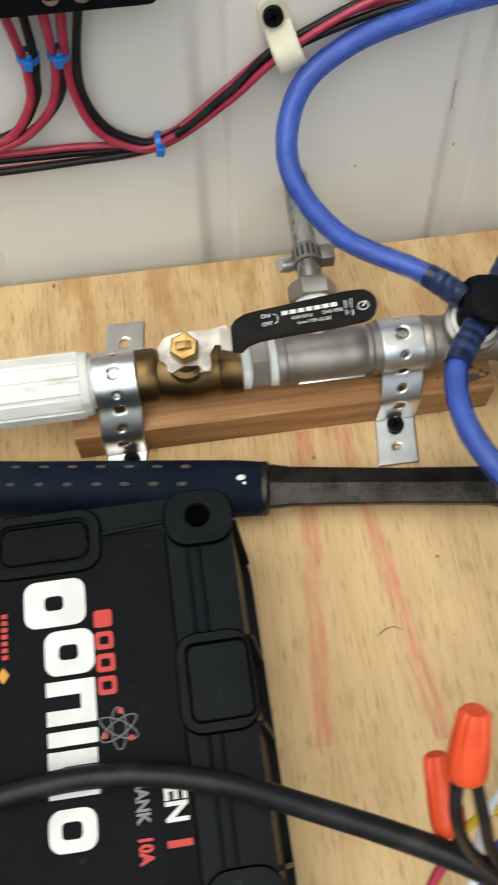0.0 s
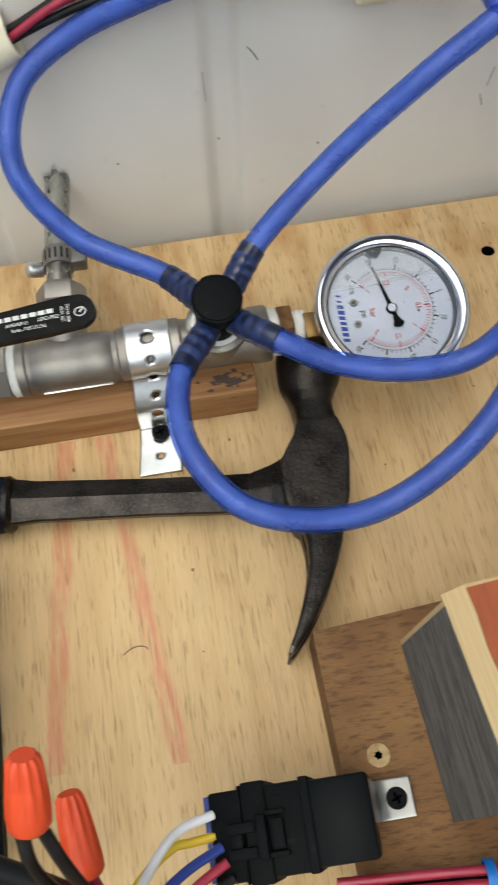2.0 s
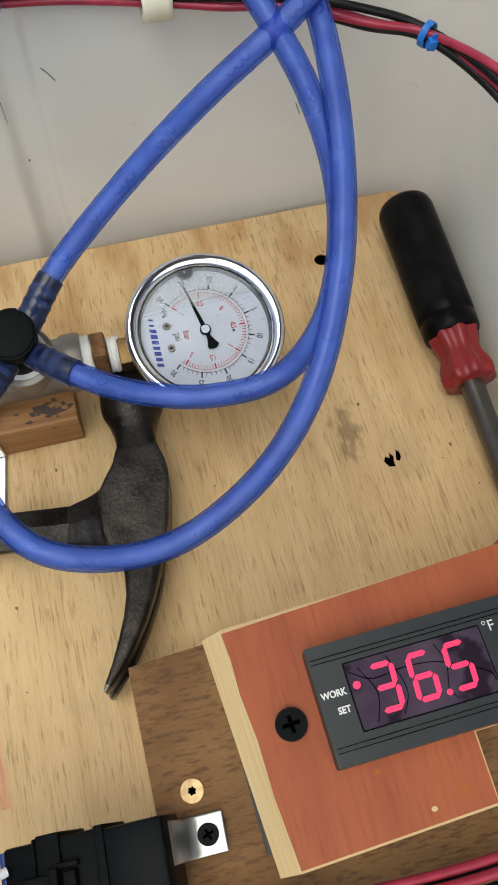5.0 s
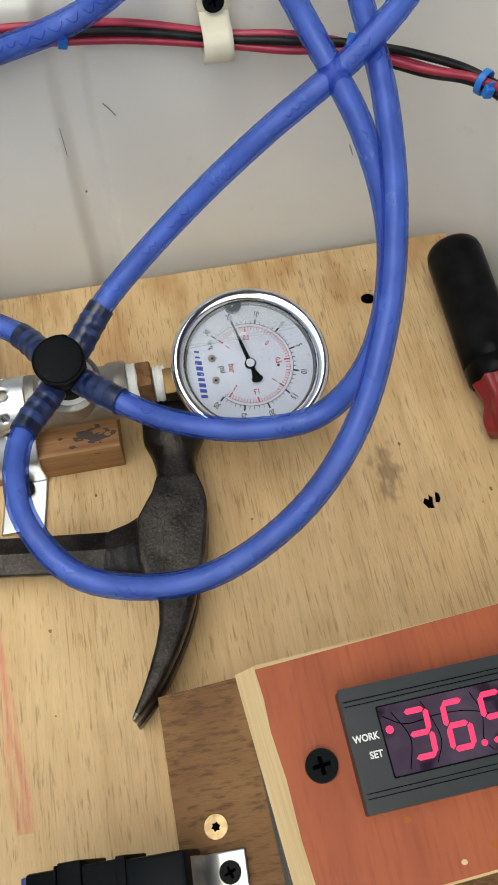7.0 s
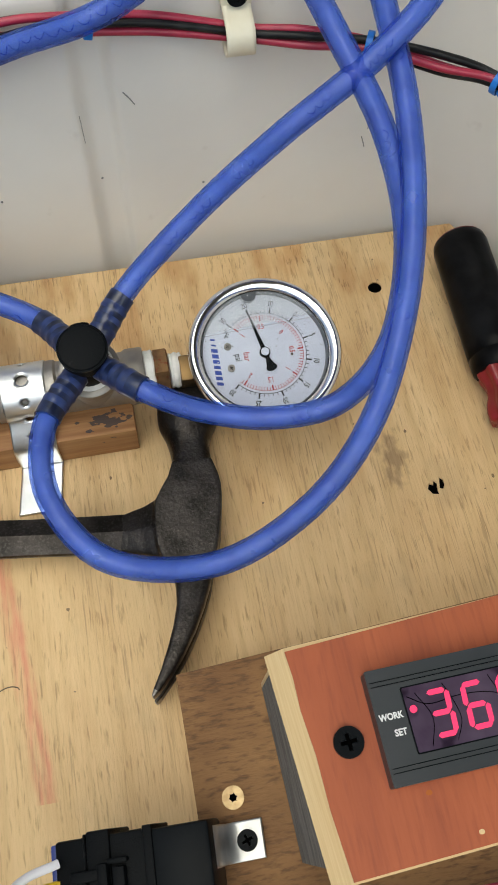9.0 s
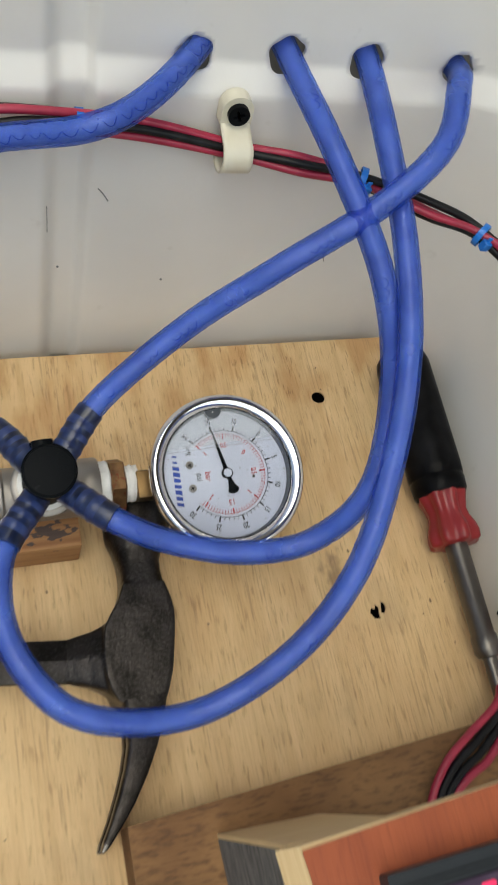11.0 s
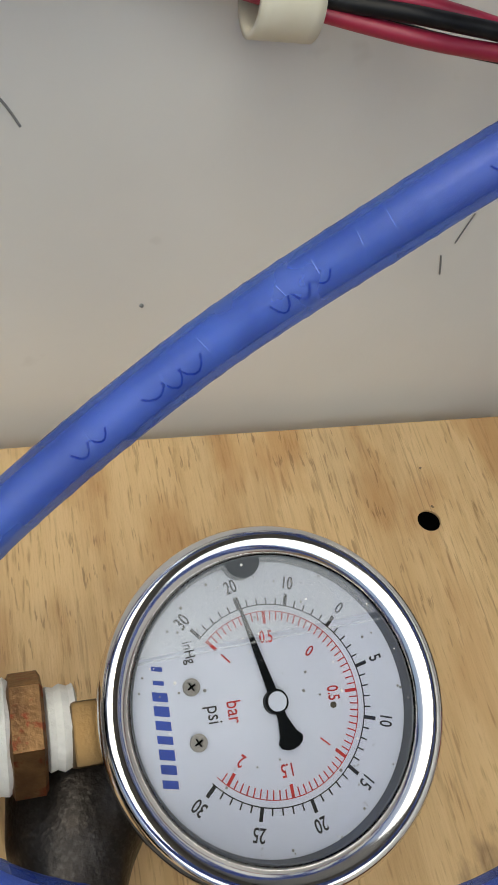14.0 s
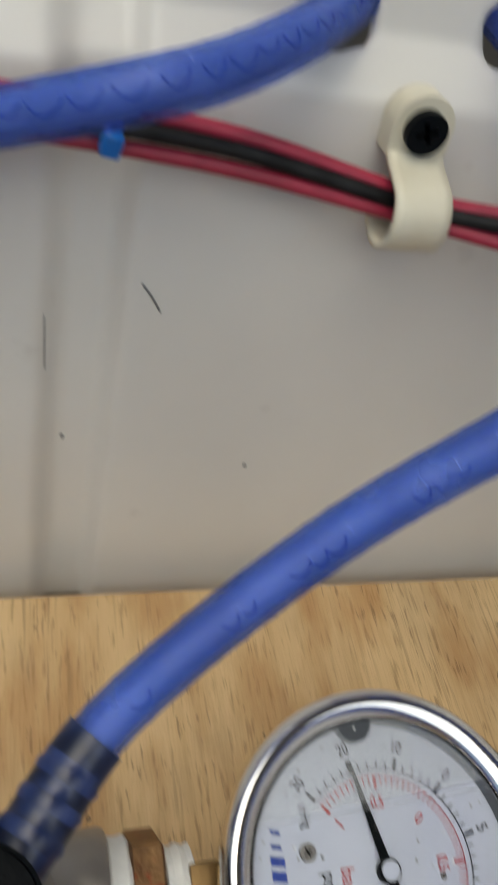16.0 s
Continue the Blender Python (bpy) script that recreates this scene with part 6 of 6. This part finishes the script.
# red and black wires behind and below the panel
low = thing("wire_bundle", (0.19, -0.02, 0.04), "red and black wires crossing below the panel", "wires", "wire bundles")
for i, (dy, dz, mt) in enumerate(((0, 0, WIRE_R), (-0.004, 0.002, WIRE_R), (-0.008, 0.0, WIRE_K), (-0.003, -0.003, WIRE_K))):
    wire("wire", [(0.0600, -0.0130 + dy, 0.0310 + dz), (0.1000, -0.0165 + dy, 0.0380 + dz), (0.1300, -0.0200 + dy, 0.0400 + dz), (0.1800, -0.0210 + dy, 0.0400 + dz), (0.2300, -0.0150 + dy, 0.0400 + dz)], 0.0017, mt, "", low)
wpart("cable_tie", revolve([(0.0056, -0.0015), (0.0062, -0.0015), (0.0062, 0.0015), (0.0056, 0.0015)], 20, along((0.1080, -0.0200, 0.0390), (1, -0.1, 0.1)), ring=True), TIE, low, "blue cable tie")
side = thing("wire_bundle", (0.24, 0.09, 0.0), "red and black wires looping behind the panel", "wires", "wire bundles")
for i, mt in enumerate((WIRE_R, WIRE_K, WIRE_K, WIRE_R)):
    o = 0.0036 * i
    wire("wire", [(0.2560 - o * 0.2, 0.1120 - o, 0.0030), (0.2420, 0.0940 - o * 1.2, 0.0130), (0.2270, 0.0850 - o, 0.0290), (0.2105 + o * 0.5, 0.0760 - o, 0.0300), (0.1970 + o * 0.8, 0.0670 - o * 0.6, 0.0290), (0.1870 + o, 0.0540, 0.0275), (0.1850 + o, 0.0400, 0.0270)], 0.0017, mt, "", side)

# ---- screwdriver ----
driver = thing("screwdriver", (0.243, 0.2, 0.0), "screwdriver with a black and maroon handle", "screwdriver")
SA, SB = Vector((0.2447, 0.2708, 0.0142)), Vector((0.2425, 0.1540, 0.0130))
SM = along(SA, SB - SA)
n = 48
bm = bmesh.new()
rows = []
for h, r, fl in ((0.0085, 0.0085, 0), (0.0090, 0.0110, 0), (0.0110, 0.0130, 0), (0.0150, 0.0138, 0.0001), (0.0720, 0.0137, 0.0002), (0.0768, 0.0135, 0.0001), (0.0774, 0.0130, 0), (0.0782, 0.0130, 0), (0.0788, 0.0134, 0), (0.0850, 0.0130, 0), (0.0865, 0.0120, 0)):
    rows.append([bm.verts.new(((r + fl * math.cos(8 * 2 * math.pi * i / n)) * math.cos(2 * math.pi * i / n), (r + fl * math.cos(8 * 2 * math.pi * i / n)) * math.sin(2 * math.pi * i / n), h)) for i in range(n)])
for a, b in zip(rows, rows[1:]):
    for i in range(n):
        bm.faces.new((a[i], a[(i + 1) % n], b[(i + 1) % n], b[i]))
bm.faces.new(list(reversed(rows[0])))
bm.faces.new(rows[-1])
bmesh.ops.recalc_face_normals(bm, faces=bm.faces)
bmesh.ops.transform(bm, matrix=SM, verts=bm.verts)
wpart("handle", bm, DIP, driver, "black rubber handle with a pale nick")
wpart("end_ring", revolve([(0.0092, 0.0080), (0.0110, 0.0086), (0.0122, 0.0098)], 32, SM), MAROON, driver)
bm = bmesh.new()
rows = []
for h, r, fl in ((0.0850, 0.0112, 0.0010), (0.0875, 0.0112, 0.0010), (0.0915, 0.0100, 0.0009), (0.0955, 0.0092, 0.0007), (0.0990, 0.0096, 0.0008), (0.1030, 0.0112, 0.0010), (0.1070, 0.0118, 0.0012), (0.1105, 0.0114, 0.0012), (0.1115, 0.0102, 0.0010)):
    rows.append([bm.verts.new(((r + fl * math.cos(8 * 2 * math.pi * i / n)) * math.cos(2 * math.pi * i / n), (r + fl * math.cos(8 * 2 * math.pi * i / n)) * math.sin(2 * math.pi * i / n), h)) for i in range(n)])
for a, b in zip(rows, rows[1:]):
    for i in range(n):
        bm.faces.new((a[i], a[(i + 1) % n], b[(i + 1) % n], b[i]))
bm.faces.new(list(reversed(rows[0])))
bm.faces.new(rows[-1])
bmesh.ops.recalc_face_normals(bm, faces=bm.faces)
bmesh.ops.transform(bm, matrix=SM, verts=bm.verts)
wpart("collar", bm, MAROON, driver, "maroon fluted collar with a waist", 50)
wpart("blade", revolve([(0.0054, 0.1100), (0.0054, 0.1540), (0.0060, 0.1550), (0.0060, 0.1620), (0.0048, 0.1645), (0.0032, 0.1650), (0.0032, 0.1880), (0.0012, 0.1920)], 24, SM), DULL, driver, "grey steel blade")
nk = SM @ Matrix.Rotation(radians(-100), 4, "Z") @ Matrix.Translation((0.0138, 0, 0.0600))
wpart("nick", prism([(-0.0022, 0.0002), (0.0, 0.0009), (0.0021, -0.0001), (0.0002, -0.0005)], -0.0001, 0.00045, m=nk @ Matrix.Rotation(radians(90), 4, "Y") @ Matrix.Rotation(radians(25), 4, "Z")), WHITE, driver, "pale nick")

# ---- wiring along the wall ----
bundle = thing("wire_bundle", wall_at(0, 0.12), "red and black wires clipped along the tote wall", "wires", "wire bundles")
ROUTE = [(-0.262, 0.0740, 6), (-0.180, 0.0720, 6), (-0.1121, 0.0722, 6), (-0.0696, 0.0741, 6), (-0.0381, 0.0940, 6), (-0.0198, 0.1088, 6), (-0.0027, 0.1180, 6), (0.0208, 0.1273, 6), (0.0441, 0.1308, 6), (0.0629, 0.1312, 6), (0.1000, 0.1278, 6),
         (0.1386, 0.1220, 10), (0.1612, 0.1226, 17), (0.1855, 0.1232, 25), (0.2100, 0.1235, 40), (0.2320, 0.1210, 51)]
SPLAY = [1.2, 1.5, 1.4, 0.75, 1.05, 1.0, 0.8, 1.2, 1.35, 1.2, 1.2, 0.85, 1.2, 0.8, 1.2, 0.8]
for i, mt in enumerate((WIRE_R, WIRE_K, WIRE_R, WIRE_K)):
    pts = []
    for k, ((x, z, off), sp) in enumerate(zip(ROUTE, SPLAY)):
        a = math.pi / 4 + i * math.pi / 2 + 0.45 * math.sin(k * 0.8 + i) + 0.42 * k
        pts.append(wall_at(x, z + sp * 0.0027 * math.sin(a), 0.001 * off + sp * 0.0020 * math.cos(a)))
    for px_, py_, pz_ in ((0.2500, 0.2230, 0.1220), (0.2630, 0.1900, 0.1100), (0.2660, 0.1500, 0.0700), (0.2580, 0.1250, 0.0120)):
        pts.append(Vector((px_ - 0.0012 * (i % 2), py_, pz_ + 0.0028 * (1.5 - i))))
    wpart("wire", sweep(curve(pts, 0.0022), 0.00165, 10), mt, bundle)


def tie_at(p, d, r=0.0050, tail=(0, -0.3, 1)):
    root = thing("cable_tie", p, "bright blue cable tie round the wires", "cable tie", "cable ties")
    wpart("loop", revolve([(r - 0.0006, -0.0013), (r, -0.0013), (r, 0.0013), (r - 0.0006, 0.0013)], 20, along(p, d), ring=True), TIE, root)
    q = Vector(p) + Vector((0, -r, 0.0))
    wpart("lock", box(-0.0018, 0.0018, -0.0020, 0.0014, -0.0022, 0.0022, 0.0004, 1, Matrix.Translation(q) @ Matrix.Rotation(0.2, 4, "Y")), TIE, root)
    wpart("tail", box(-0.0010, 0.0010, -0.0004, 0.0004, 0.0, 0.0042, 0.0002, 1, Matrix.Translation(q) @ Matrix.Rotation(0.25, 4, "Y")), TIE, root)


tie_at(wall_at(-0.0690, 0.0742, 0.0058), (1, 0, 0.15))
tie_at(wall_at(0.1855, 0.1232, 0.0250), (1, -0.5, 0.0))
tie_at(wall_at(0.2320, 0.1210, 0.0510), (0.6, -0.8, 0.0))
tie_at(wall_at(0.0760, 0.1300, 0.0058), (1, 0, -0.1))


def p_clip(x, z, turn, lift=0.0):
    """Nylon cable clip: a screwed tab and a band round the wires."""
    n = Vector((0, -1, DRAFT)).normalized()
    ex = Vector((1, 0, 0))
    ez = n.cross(ex) * -1.0
    ez = Vector((0, DRAFT, 1)).normalized()
    a = radians(turn)
    vx = ex * math.cos(a) + ez * math.sin(a)
    vy = -ex * math.sin(a) + ez * math.cos(a)
    M = Matrix((vx, vy, vx.cross(vy))).transposed().to_4x4()
    M.translation = wall_at(x, z, 0.0003 + lift)
    root = thing("cable_clip", wall_at(x, z), "ivory nylon cable clip screwed to the wall", "cable clip", "cable clips")
    out = [(0.0062 * math.cos(radians(t)), 0.0062 * math.sin(radians(t))) for t in range(-10, 191, 12)]
    wpart("tab", prism(out + [(-0.0060, -0.0060), (0.0060, -0.0060)], -lift, 0.0026, bevel=0.0006, m=M), NYLON, root)
    r = 0.0068
    cen = Vector((0, -0.0150, r + 0.0004))
    pts = [Vector((0, -0.0050, 0.0016)), Vector((0, -0.0068, 0.0042)), Vector((0, -0.0080, 0.0075))] + [cen + r * Vector((0, math.cos(radians(t)), math.sin(radians(t)))) for t in range(35, 271, 14)]
    line = curve(pts, 0.0008)
    k = len(line)

    def f(u, v):
        p = line[min(int(v / 0.0008 + 0.5), k - 1)]
        return M @ Vector((p.x + u, p.y, p.z))
    L = (k - 1) * 0.0008
    thicken(wpart("band", sheet(steps(-0.0058, 0.0058, 6), steps(0, L, k - 1), f), NYLON, root), 0.0014, 0.0)
    screw(wall_at(x, z, 0.0030 + lift), n, 0.0042, BLACK, "black round screw head", root, height=0.0022)


p_clip(-0.0175, 0.1258, 22)
p_clip(0.1350, 0.1362, 0, 0.0036)

# ---- usb socket panel with its leads ----
usb = thing("usb_socket", (-0.1, 0.29, 0.15), "black usb charging socket with pale print", "usb socket")
wpart("housing", prism(round_rect(-0.150, -0.0628, 0.1487, 0.2000, 0.004), 0.0, 0.022, bevel=0.0012, m=Matrix.Translation((0, 0.3095, 0)) @ Matrix.Rotation(radians(90), 4, "X")), BLACK, usb)
wpart("bracket", box(-0.150, -0.0520, 0.2960, 0.3230, 0.1560, 0.1650, 0.0030, 3), BLACK, usb)
UM = Matrix.Translation((0, 0.2873, 0)) @ Matrix.Rotation(radians(90), 4, "X")
wpart("print", lettering("5V2A", 0.0042, UM @ Matrix.Translation((-0.0755, 0.1545, 0.0003)), bold=0.00005), WHITE, usb, "white lettering", 0)
for x in (-0.1010, -0.0900):
    b = wpart("terminal", revolve([(0.0030, 0.0), (0.0030, 0.0016), (0.0022, 0.0022), (0.0, 0.0022)], 16, UM @ Matrix.Translation((x, 0.1560, 0.0))), STEEL, usb, "steel terminal screw")
    place(part("terminal_slot", box(-0.0022, 0.0022, -0.0003, 0.0003, 0.0018, 0.0024, m=UM @ Matrix.Translation((x, 0.1560, 0.0)))
               , DARKHOLE), b)
for j, (x0, pts) in enumerate(((-0.1185, [(-0.1163, 0.1225), (-0.1168, 0.1128), (-0.1188, 0.1027), (-0.1287, 0.0890), (-0.1440, 0.0830)]), (-0.1030, [(-0.1042, 0.1225), (-0.1059, 0.1116), (-0.1110, 0.0992), (-0.1244, 0.0870), (-0.1440, 0.0805)]),
                               (-0.0945, [(-0.0996, 0.1208), (-0.0998, 0.1040), (-0.0953, 0.0895), (-0.0872, 0.0805), (-0.0735, 0.0750), (-0.0600, 0.0800)]))):
    lead = thing("wire_pair", wall_at(x0, 0.15), "red and black leads hanging from the socket", "wires", "socket leads")
    for i, mt in enumerate((WIRE_R, WIRE_K)):
        path = [wall_at(x0 - 0.004 + 0.008 * i, 0.1530, 0.012)] + [wall_at(x + 0.0030 * (i - 0.5) * (1 if k else 1.5), z + (0.0016 * (i - 0.5) if k > 1 else 0), 0.0085 - 0.0012 * i) for k, (x, z) in enumerate(pts)]
        wpart("wire", sweep(curve(path, 0.002), 0.0019, 10), mt, lead)
    if j < 2:
        tie_at(wall_at(pts[0][0], pts[0][1], 0.0085), (0.15, 0, 1), 0.0046)
